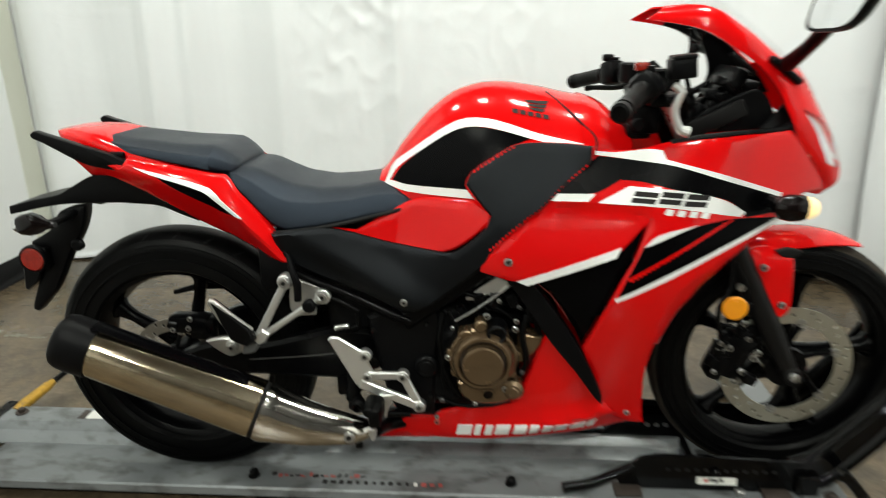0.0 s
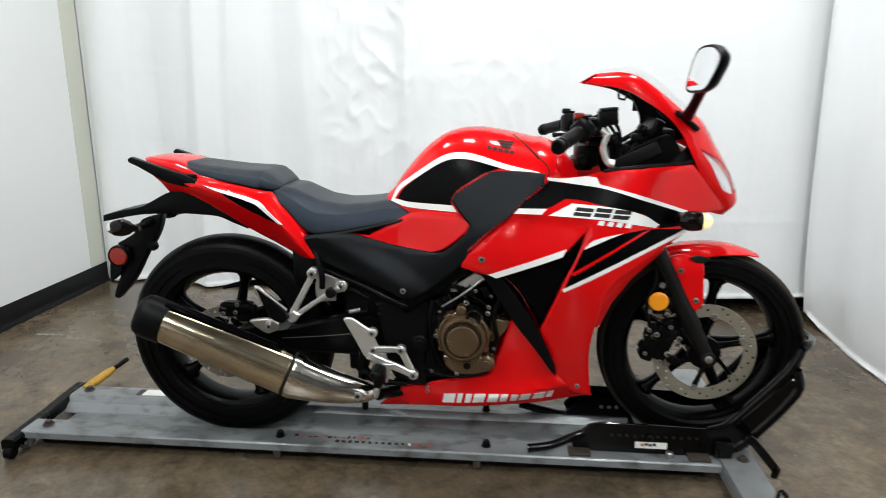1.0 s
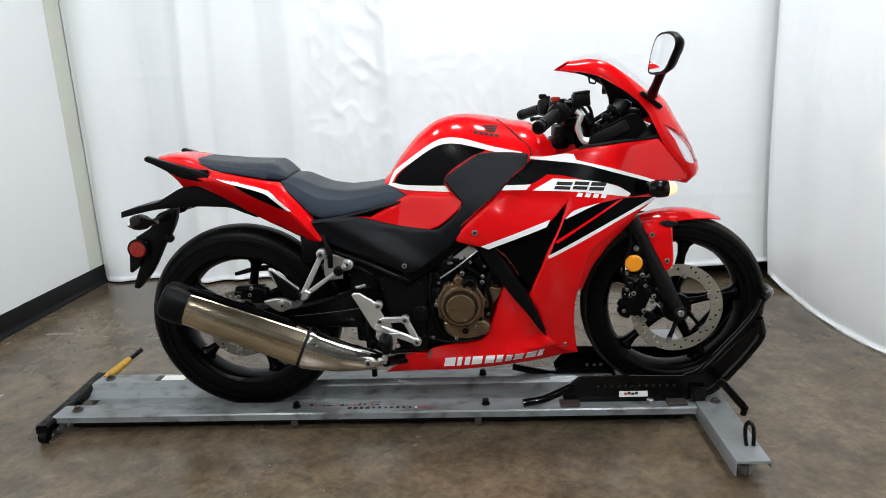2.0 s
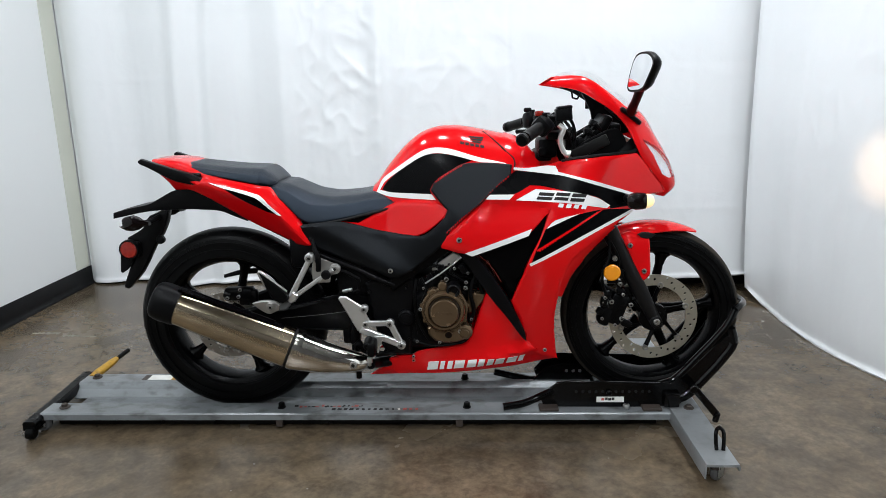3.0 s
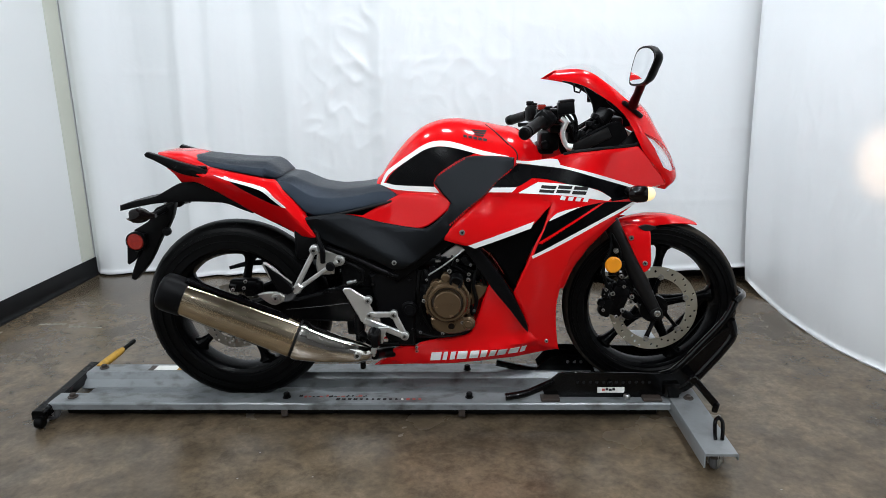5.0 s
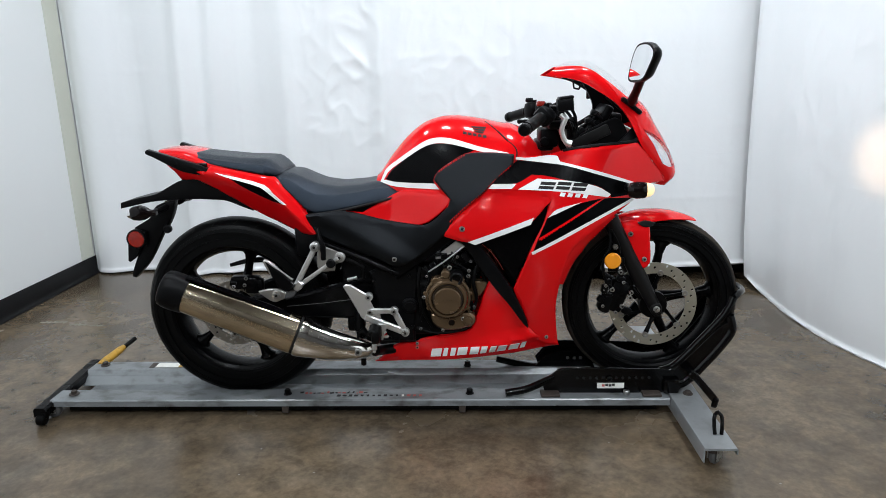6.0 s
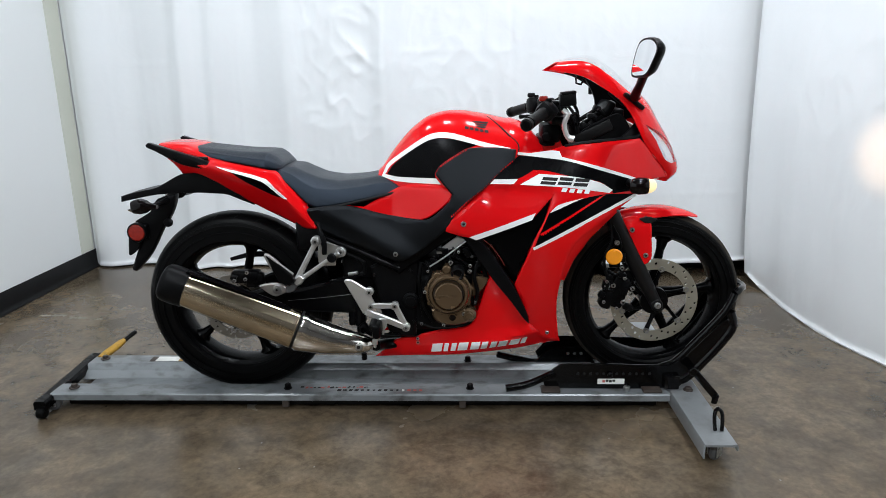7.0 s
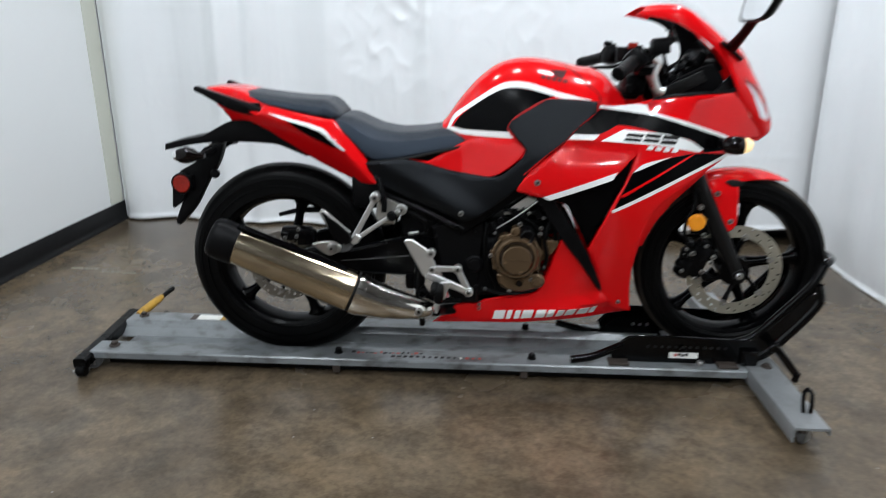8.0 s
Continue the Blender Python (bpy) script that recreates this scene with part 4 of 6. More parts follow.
# front fork, axle, caliper
rake = (Vector((1.23, 0, 0.619)) - Vector((1.383, 0, 0.332))).normalized()
for s in BOTH:
    foot = Vector((1.381, s * 0.086, 0.334))
    leg = bp("fork_leg", tube([foot - rake * 0.028, foot - rake * 0.015, foot + rake * 0.05, foot + rake * 0.10, foot + rake * 0.30, foot + rake * 0.335, foot + rake * 0.35],
                              [0.014, 0.019, 0.021, 0.025, 0.0255, 0.028, 0.024], 22, 1), FORKGREY, "dark grey fork leg")
    bp("fork_tube", tube([foot + rake * 0.34, foot + rake * 0.70], 0.0185, 18, 1), ZINC, "steel fork tube", leg)
    bp("axle_boss", cyl(foot - Vector((0, 0.022, 0)), foot + Vector((0, 0.022, 0)), 0.019, 20, 0.003), FORKGREY, "", leg)
    bp("axle_nut", join(cyl(foot + Vector((0, s * 0.020, 0)), foot + Vector((0, s * 0.029, 0)), 0.0105, 18, 0.002), cyl(foot + Vector((0, s * 0.029, 0)), foot + Vector((0, s * 0.0305, 0)), 0.006, 6)), ZINC, "bright axle end", leg)
bp("lower_yoke", join(box((1.158, 0, 0.752), (0.07, 0.27, 0.034), 0.010), cyl((1.145, 0, 0.75), (1.055, 0, 0.93), 0.022)), SATIN, "black lower fork yoke")
bp("upper_yoke", join(box((1.058, 0, 0.925), (0.075, 0.27, 0.022), 0.008), cyl((1.045, 0, 0.93), (1.038, 0, 0.948), 0.018, 20, 0.003)), SATIN, "black upper fork yoke")
cal = bp("brake_caliper", join(box((1.255, -0.082, 0.375), (0.060, 0.050, 0.105), 0.012, Matrix.Rotation(radians(20), 3, "Y")), box((1.222, -0.078, 0.352), (0.036, 0.06, 0.065), 0.010, Matrix.Rotation(radians(20), 3, "Y")),
                               box((1.285, -0.072, 0.415), (0.05, 0.02, 0.05), 0.006)), SATIN, "black front brake caliper")
for x, z in ((1.288, 0.395), (1.270, 0.345), (1.236, 0.402), (1.300, 0.367)):
    bolt(x, -0.106 if x < 1.28 else -0.084, z, 0.0078, -1, cal)
bp("hose_tab", plate([(1.206, .474), (1.212, .476), (1.226, .470), (1.244, .471), (1.243, .464), (1.208, .464)], -.112, -.118, .0015, 2), CAST, "pale metal tab", cal)
for x, z in ((1.260, .460), (1.297, .392)):
    bolt(x, -.108, z, .0072, -1, cal)
bp("bleed_nipple", cyl((1.222, -0.115, 0.40), (1.205, -0.118, 0.405), 0.004, 10), ZINC, "", cal)
bp("caliper_pin", cyl((1.205, -0.10, 0.385), (1.24, -0.10, 0.385), 0.009, 12, 0.002), SATIN, "", cal)
bp("brake_hose", tube([(1.235, -0.105, 0.405), (1.208, -0.118, 0.45), (1.202, -0.120, 0.50), (1.222, -0.115, 0.55), (1.215, -0.10, 0.62), (1.16, -0.09, 0.72)], 0.0052, 10, 6), RUBBER, "black brake hose")
bp("hose_union", cyl((1.237, -0.120, 0.548), (1.237, -0.130, 0.548), 0.008, 12), ZINC)
refl = bp("side_reflector", cyl((1.230, -0.122, 0.503), (1.230, -0.134, 0.503), 0.0262, 32, 0.004), AMBER, "round amber side reflector")
bp("reflector_stay", join(box((1.235, -0.116, 0.475), (0.035, 0.010, 0.02), 0.003), box((1.25, -0.112, 0.495), (0.04, 0.01, 0.03), 0.003)), SATIN, "", refl)

# front mudguard
def arch(c, r0, r1, a0, a1, half0, half1, drop, k=18, m=10):
    rings = []
    for i in range(k + 1):
        f = i / k
        a = radians(a0 + (a1 - a0) * f)
        r, h = r0 + (r1 - r0) * f, half0 + (half1 - half0) * math.sin(math.pi * min(1, 0.12 + 0.84 * f)) ** 0.8
        ring = []
        for j in range(m + 1):
            q = -1 + 2 * j / m
            rr = r - drop * (1 - .9 * f * f) * abs(q) ** 2.6
            ring.append(c + Vector((rr * math.cos(a), h * q, rr * math.sin(a))))
        for j in range(m, -1, -1):
            q = -1 + 2 * j / m
            rr = r - drop * (1 - .9 * f * f) * abs(q) ** 2.6 - 0.003
            ring.append(c + Vector((rr * math.cos(a), h * q * 0.985, rr * math.sin(a))))
        rings.append(ring)
    return loft(rings)


mud = bp("front_mudguard", arch(FRONT + Vector((0, 0, -0.004)), 0.313, 0.311, 118, 65, 0.030, 0.066, 0.035), RED, "glossy red front mudguard")
flap = [(1.262, 0.616), (1.30, 0.622), (1.350, 0.606), (1.352, 0.560), (1.356, 0.492), (1.346, 0.474), (1.332, 0.466), (1.302, 0.519)]
for s in BOTH:
    def flap_w(x, z):
        return 0.098 - max(0, z - 0.585) * 0.55
    bp("mudguard_flap", panel(flap, flap_w, s, 0, 0.004, 0.004, 0.02), RED, "red mudguard side flap", mud)
    bp("mudguard_vent", panel([(1.312, 0.615), (1.335, 0.622), (1.368, 0.615), (1.352, 0.603), (1.328, 0.604)], lambda x, z: 0.088, s, 0.004, 0.01, 0.002, 0.03), DARKLINE, "dark vent", mud)
    bolt(1.288, s * 0.099, 0.583, 0.008, s, mud)
    bolt(1.335, s * 0.099, 0.500, 0.008, s, mud)

# ---- tank ----
TX = [.485, .527, .585, .64, .695, .75, .82, .875, .92, .965, 1.005]
TZ = [.765, .829, .896, .939, .956, .958, .947, .934, .926, .902, .852]
TA = [.075, .105, .128, .148, .168, .182, .188, .180, .165, .140, .10]
TB = [.735, .725, .715, .71, .71, .71, .72, .74, .76, .78, .79]


def tank_at(x):
    w = [0, 0, 0]
    for dx in (-0.018, -0.009, 0, 0.009, 0.018):
        for i, t in enumerate((TZ, TA, TB)):
            w[i] += float(np.interp(x + dx, TX, t)) / 5
    return w


def tank_width(x, z):
    zt, a, zb = tank_at(x)
    u = min(max((z - zb) / (zt - zb), 0), 0.995)
    return a * (1 - u**2) ** 0.5


def tank_ring(x, k=40, grow=0.0):
    zt, a, zb = tank_at(x)
    ring = []
    for j in range(k + 1):
        q = math.pi * (j / k) - math.pi / 2
        ring.append(Vector((x, math.sin(q) * (a + grow), zb + math.cos(q) * (zt - zb + grow))))
    return ring


tank = bp("fuel_tank", loft([tank_ring(x) for x in np.linspace(0.487, 0.93, 70)]), RED, "glossy red fuel tank")
bp("tank_cover", loft([tank_ring(x, 40, 0.003) for x in np.linspace(0.90, 1.006, 12)]), RED, "red front tank cover")
white_arc = [(.500, .757), (.519, .797), (.555, .825), (.59, .850), (.644, .884), (.683, .895), (.732, .892), (.817, .868), (.918, .845), (.917, .836), (.817, .855),
             (.731, .876), (.683, .879), (.644, .868), (.59, .835), (.53, .792), (.511, .764)]
black_field = [(.519, .767), (.538, .794), (.59, .835), (.644, .868), (.683, .878), (.731, .875), (.80, .860), (.77, .848), (.725, .822), (.685, .795), (.672, .772), (.676, .761), (.553, .761)]
white_low = [(.511, .765), (.553, .761), (.676, .761), (.690, .744), (.553, .747), (.502, .758)]
for s in BOTH:
    bp("white_stripe", panel(white_arc, tank_width, s, 0.0026, 0.0015, 0, 0.02), WHITE, "white stripe", tank)
    bp("black_graphic", panel(black_field, tank_width, s, 0.0022, 0.0015, 0, 0.02), BLACKGLOSS, "gloss black graphic", tank)
    bp("white_stripe", panel(white_low, tank_width, s, 0.0026, 0.0015, 0, 0.02), WHITE, "white stripe", tank)
    # plain dark emblem shapes
    for i in range(3):
        x, z = .788 + i * .004, .9265 - i * .0065
        bp("emblem", panel([(x, z), (x + .048 - i * .008, z - .0035), (x + .044 - i * .008, z - .0085), (x + .008, z - .0045)], tank_width, s, 0.0026, 0.0015, 0, 0.02, 2), DARKINK, "dark wing-shaped emblem", tank)
    for i in range(5):
        x = .764 + i * 0.0150
        z = .9075 - i * 0.0028
        bp("emblem_bar", panel([(x, z + .005), (x + .011, z + .003), (x + .011, z - .004), (x, z - .002)], tank_width, s, 0.0026, 0.0015, 0, 0.02, 1), DARKINK, "", tank)
    bp("seam", tube([(.833, s * (tank_width(.833, .938) + .001), .938), (.871, s * (tank_width(.871, .909) + .001), .909), (.90, s * (tank_width(.90, .882) + .002), .882), (.925, s * (tank_width(.925, .856) + .003), .856), (.921, s * (tank_width(.921, .822) + .003), .822)], 0.0022, 8, 5), DARKLINE, "", tank)


def knee_width(x, z):
    return max(tank_width(x, z) if z > 0.72 else 0, side_width(x, z)) + 0.006


knee = [(.774, .850), (.85, .852), (.916, .846), (.913, .816), (.866, .778), (.823, .736), (.788, .709), (.745, .680), (.722, .680), (.712, .692), (.724, .718), (.696, .748), (.674, .775), (.688, .799), (.731, .828)]
red_side = [(.385, .679), (.448, .672), (.50, .70), (.564, .735), (.60, .742), (.69, .742), (.726, .720), (.714, .695), (.659, .648), (.624, .633), (.518, .645)]
black_cover = [(.774, .850), (.85, .852), (.916, .846), (.913, .816), (.866, .778), (.823, .736), (.788, .709), (.735, .660), (.708, .614), (.63, .544), (.577, .513), (.55, .504), (.48, .536), (.375, .576), (.306, .609), (.286, .634), (.274, .669), (.391, .679), (.518, .650), (.624, .637), (.656, .642), (.712, .692), (.724, .718), (.696, .748), (.674, .775), (.688, .799), (.731, .828)]


def teeth(path, pitch, half, long, width, side, offset):
    """Small slanted pieces in a row along a line."""
    pts = [Vector((x, z)) for x, z in path]
    out = []
    for a, b in zip(pts, pts[1:]):
        d = (b - a).normalized()
        n = Vector((-d.y, d.x))
        for i in range(int((b - a).length / pitch)):
            p = a + d * (pitch * (i + 0.5))
            quad = [p - d * long / 2 - n * half, p + d * long / 2 - n * half, p + d * long / 2 + n * half + d * half, p - d * long / 2 + n * half + d * half]
            out.append(panel([tuple(q) for q in quad], width, side, offset, 0.0016, 0, 0.02, 1, 20))
    return out


def cover_width(x, z):
    """The side cover has one soft crease from its upper rear down to its lower corner."""
    line = .668 + (x - .33) * (-.60)
    d = z - line
    return side_width(x, z) + max(0.0, 0.012 - 0.22 * (math.sqrt(d * d + .00008) - .009) - 0.10 * max(0.0, -d))


def whole_cover_width(x, z):
    """The black cover runs from the knee hollow of the tank down over the side."""
    f = min(1.0, max(0.0, (z - .62) / .10))
    f = f * f * (3 - 2 * f)
    return cover_width(x, z) * (1 - f) + knee_width(x, z) * f


for s in BOTH:
    bp("knee_rim", panel(grown(knee, 0.0005), knee_width, s, -0.003, 0.004, 0.002, 0.02), RED, "thin red rim")
    for path in ([(.687, .797), (.731, .826), (.776, .849)], [(.908, .816), (.861, .780), (.818, .738), (.783, .710), (.720, .652)]):
        tagged(bp("stitching", join(*teeth(path, 0.0085, 0.0020, 0.0045, knee_width, s, 0.0024)), RED, "row of small red teeth"), kind="stuff")
    bp("side_panel", panel(red_side, side_width, s, -0.007, 0.004, 0.004, 0.016, 9, 24), RED, "red side panel under the seat")
    sp = bp("side_cover", panel(black_cover, whole_cover_width, s, 0.003, 0.005, 0.005, 0.014, 6, 35), COVERM, "grained matt black side cover that runs up to the knee hollow")
    bolt(.548, s * (cover_width(.548, .533) + .001), .533, 0.0075, s, sp)
    bp("frame_rail", tube([(.310, s * .158, .585), (.381, s * .164, .557), (.444, s * .166, .531), (.507, s * .167, .500), (.556, s * .167, .480)], [.008, .009, .009, .010, .011], 12, 4), SATIN, "satin black frame rail")
    bp("frame_strut", flat_bar((.540, .476), (.750, .618), .019, .016, s * .150, s * .172, .005), SATIN, "satin black frame strut")

# ---- seats ----
def seat_loft(stations, k=34, n=3.4):
    rings = []
    for x, zb, zt, half in stations:
        ring = []
        for j in range(k):
            q = 2 * math.pi * j / k
            c, s = math.cos(q), math.sin(q)
            y = half * (abs(s) ** (2 / n)) * (1 if s > 0 else -1)
            z = (zb + zt) / 2 + (zt - zb) / 2 * (abs(c) ** (2 / n)) * (1 if c > 0 else -1)
            ring.append(Vector((x, y, z)))
        rings.append(ring)
    return loft(rings)


def between(table, count):
    t = np.array(table)
    xs = np.linspace(t[0, 0], t[-1, 0], count)
    cols = []
    for i in range(1, t.shape[1]):
        y = np.interp(xs, t[:, 0], t[:, i])
        y[1:-1] = (y[:-2] + 2 * y[1:-1] + y[2:]) / 4
        cols.append(y)
    return list(zip(xs, *cols))


def seat_shell(stations, section):
    """Loft of one upholstery section: flat crown, sloping shoulder, upright flank."""
    half = curve([(0, y, z) for y, z in section], 5, False, 75)
    rings = []
    for x, zb, zt, w in stations:
        side = [Vector((x, -p.y * w, zb + p.z * (zt - zb))) for p in half]
        rings.append(side + [Vector((v.x, -v.y, v.z)) for v in reversed(side[1:-1])])
    return loft(rings)


CROWN = [(0, 1.0), (.35, 1.0), (.58, .97), (.84, .74), (.90, .66), (1.0, .10), (.97, 0), (0, 0)]
bp("rider_seat", seat_shell(between([(.160, .775, .788, .09), (.180, .772, .794, .122), (.225, .732, .790, .138), (.27, .684, .769, .146), (.30, .670, .756, .149), (.362, .678, .746, .149), (.436, .692, .751, .146), (.487, .702, .760, .140), (.53, .711, .758, .133), (.552, .718, .744, .128), (.562, .726, .738, .118)], 46), CROWN), SEATV, "black vinyl rider seat", None)
bp("seat_edge", tube([(.276, -.150, .667), (.30, -.152, .669), (.388, -.151, .681), (.487, -.143, .702), (.548, -.134, .718), (.561, -.124, .732)], .004, 8, 4), DARKLINE, "dark seat edge")
bp("seat_base", box((.41, 0, .660), (.30, .22, .09), .02), PLASTIC, "black seat base")
PILL = [(0, 1.0), (.40, 1.0), (.62, .96), (.88, .66), (.94, .58), (1.0, .08), (.97, 0), (0, 0)]
bp("pillion_seat", seat_shell(between([(-.105, .842, .852, .080), (-.095, .836, .860, .100), (-.03, .826, .851, .114), (.05, .810, .842, .122), (.105, .800, .839, .128), (.128, .795, .838, .129), (.144, .792, .836, .128)], 30), PILL), SEATV, "black vinyl pillion seat")
bp("pillion_nose", seat_shell([(.1435, .791, .836, .1275), (.156, .787, .831, .122), (.170, .784, .821, .114), (.181, .783, .810, .104), (.189, .785, .802, .092), (.191, .788, .796, .080)], [(0, 1.0), (.45, 1.0), (.66, .96), (.86, .74), (.94, .60), (1.0, .2), (.97, 0), (0, 0)]), SEATV, "rounded front end of the pillion seat")

# ---- tail ----
tail_red = [(-.020, .822), (.036, .812), (.10, .800), (.159, .788), (.181, .783), (.209, .748), (.258, .695), (.303, .632), (.305, .610), (.28, .605), (.238, .603), (.154, .632), (.072, .684), (.001, .735), (-.05, .765), (-.079, .777), (-.132, .774), (-.145, .805), (-.164, .825), (-.096, .816), (-.03, .806)]
tail_white = [(-.002, .804), (.04, .795), (.081, .786), (.155, .765), (.180, .740), (.220, .703), (.205, .706), (.165, .740), (.143, .758), (.076, .779), (.035, .790)]
tail_black = [(.046, .787), (.076, .779), (.143, .758), (.165, .740), (.203, .707), (.165, .714), (.102, .748)]


def tail_width(x, z):
    ridge = float(np.interp(x, [-.17, -.01, .15, .20, .31], [.828, .800, .757, .720, .60]))
    d = z - ridge
    soft = math.sqrt(d * d + 0.00006) - 0.0077
    return side_width(x, z) + 0.010 - (0.75 if d > 0 else 0.95) * soft


for s in BOTH:
    tc = bp("tail_fairing", panel(tail_red, tail_width, s, 0, 0.004, 0.005, 0.010), RED, "glossy red tail fairing")
    bp("white_stripe", panel(tail_white, tail_width, s, 0.0026, 0.0015, 0, 0.010, 2), WHITE, "white stripe", tc)
    bp("black_graphic", panel(tail_black, tail_width, s, 0.0022, 0.0015, 0, 0.010), BLACKGLOSS, "gloss black graphic", tc)
    bp("grab_rail", plate([(-.217, .870), (-.209, .876), (-.120, .847), (-.034, .818), (-.004, .787), (-.020, .790), (-.070, .799), (-.117, .811), (-.192, .852), (-.214, .862)], s * .140, s * .118, .005, 3, 50, 2), SATIN, "satin black grab rail")
    bp("rail_foot", box((-.060, s * .112, .822), (.05, .03, .016), .005), SATIN, "")
bp("tail_centre", seat_loft(between([(-.215, .855, .868, .05), (-.20, .838, .872, .075), (-.16, .815, .872, .09), (-.11, .800, .868, .105), (-.06, .795, .85, .115), (.02, .77, .83, .12), (.15, .72, .79, .12)], 22)), RED, "red tail centre piece")
bp("tail_light", seat_loft(between([(-.168, .785, .83, .05), (-.15, .775, .832, .075), (-.12, .772, .82, .085), (-.08, .775, .80, .085)], 10)), REDLENS, "red tail light")

# rear mudguard, plate bracket
under = [(-.356, .680), (-.354, .699), (-.299, .713), (-.235, .726), (-.203, .742), (-.145, .770), (-.09, .772), (-.03, .750), (.03, .714), (.088, .676), (.080, .667), (.04, .683), (-.005, .701), (-.06, .706), (-.10, .708), (-.188, .706), (-.25, .701)]
mudg = bp("rear_mudguard", plate(under, -0.066, 0.05, 0.012, 4, 60, 3), PLASTIC, "matt black rear mudguard")
bp("mudguard_arm", plate([(-.234, .690), (-.172, .704), (-.182, .668), (-.202, .628), (-.230, .590), (-.281, .504), (-.334, .446), (-.346, .450), (-.345, .462), (-.321, .516), (-.301, .555), (-.318, .575), (-.316, .618), (-.286, .634), (-.262, .650)], -0.072, -0.036, 0.006, 3, 50, 2), PLASTIC, "black blade-shaped plate carrier", mudg)
bp("plate_bracket", plate([(-.338, .575), (-.346, .508), (-.340, .504), (-.311, .526), (-.295, .560)], -0.084, -0.070, 0.003, 2, 40), PLASTIC, "small black bracket", mudg)
bp("pivot_knob", cyl((-.206, -.080, .612), (-.206, -.062, .612), .014, 18, .004), PLASTIC, "", mudg)
rr = bp("side_reflector", cyl((-.303, -.088, .584), (-.303, -.100, .584), .029, 32, .005), REDLENS, "round red side reflector")
bp("reflector_rim", lathe([(.0275, -.088), (.0275, -.0985), (.031, -.098), (.0325, -.094), (.0325, -.084)], Vector((-.303, 0, .584)), 36, closed=True), PLASTIC, "black rim", rr)
bp("reflector_stay", box((-.297, -.080, .583), (.05, .02, .05), .006), PLASTIC, "", rr)
for s in BOTH:
    rb = bp("rear_indicator", seat_loft([(-.286, -.016, .017, .013), (-.278, -.021, .022, .017), (-.258, -.023, .026, .019), (-.240, -.019, .020, .017), (-.228, -.011, .012, .011), (-.205, -.006, .006, .008)], 22, 3.2), SMOKE, "dark rear indicator housing")
    rb.location = (0, s * .135, .677)
    bp("indicator_lens", seat_loft([(-.299, -.007, .006, .006), (-.297, -.012, .012, .010), (-.290, -.016, .016, .013), (-.285, -.017, .017, .0135)], 20, 2.6), CHROME, "bright clear lens end", rb)
    bp("indicator_stalk", tube([(-.222, -s * .004, 0), (-.205, -s * .035, .006), (-.20, -s * .075, .012)], .009, 10, 4), PLASTIC, "", rb)

# ---- fairing ----
main = [(.932, .838), (1.002, .841), (1.068, .857), (1.169, .868), (1.256, .873), (1.285, .872), (1.309, .848), (1.345, .805), (1.375, .772), (1.385, .747), (1.338, .747), (1.288, .735), (1.274, .702), (1.232, .672), (1.205, .653), (1.145, .608),
        (1.100, .572), (1.078, .53), (1.065, .48), (1.055, .43), (1.050, .37), (1.054, .31), (1.065, .23), (1.070, .212), (1.028, .221), (.978, .258), (.947, .344), (.915, .43), (.942, .506), (.973, .589), (1.000, .645), (1.023, .712),
        (.956, .643), (.897, .624), (.813, .598), (.775, .588), (.705, .604), (.697, .628), (.78, .698), (.848, .757), (.909, .813)]
black_up = [(.926, .829), (1.001, .822), (1.067, .813), (1.15, .789), (1.24, .761), (1.276, .748), (1.276, .722), (1.203, .716), (1.196, .728), (1.160, .752), (1.082, .768), (1.008, .785), (.967, .788), (.922, .764), (.850, .762), (.848, .770)]
white_edge = [(.921, .838), (.96, .836), (1.018, .843), (1.043, .841), (1.05, .825), (1.15, .799), (1.24, .770), (1.276, .757), (1.274, .749), (1.24, .761), (1.15, .789), (1.067, .813), (1.001, .822), (.921, .831)]
badge = [(.983, .777), (1.082, .769), (1.159, .751), (1.202, .726), (1.192, .718), (1.065, .738), (.925, .746)]
white_left = [(.835, .762), (.921, .762), (.907, .748), (.826, .749)]
red_slash = [(.926, .764), (.967, .787), (.986, .779), (.955, .763), (.930, .750)]
low_white = [(.775, .590), (.972, .664), (.962, .644), (.796, .581)]
tri_black = [(1.012, .664), (1.045, .686), (1.168, .714), (1.276, .710), (1.169, .660), (1.066, .609), (.970, .557), (.985, .60)]
tri_white = [(1.014, .664), (1.039, .688), (1.112, .706), (1.076, .692)]
tri_low = [(.965, .558), (1.066, .612), (1.169, .663), (1.276, .712), (1.277, .702), (1.169, .653), (1.066, .600), (.969, .550)]
tri_red = [(.988, .596), (1.050, .634), (1.140, .689), (1.180, .713), (1.174, .713), (1.120, .683), (1.045, .638), (.986, .602)]
vent = [(.796, .582), (.964, .647), (.994, .676), (1.020, .706), (1.000, .640), (.973, .589), (.942, .506), (.915, .43), (.891, .485), (.847, .560)]


def vent_width(x, z):
    return side_width(x, z) - 0.022


def fairing_width(x, z):
    crease = 0.741 - (x - 0.85) * 0.03
    d = crease - z
    along = min(1.0, max(0.0, (x - 0.77) / 0.07)) * min(1.0, max(0.0, (1.035 - x) / 0.03))
    depth = min(1.0, max(0.0, d / 0.008)) * max(0.0, 1 - max(0.0, d) / 0.10) if d > 0 else 0.0
    return side_width(x, z) - 0.013 * depth * along


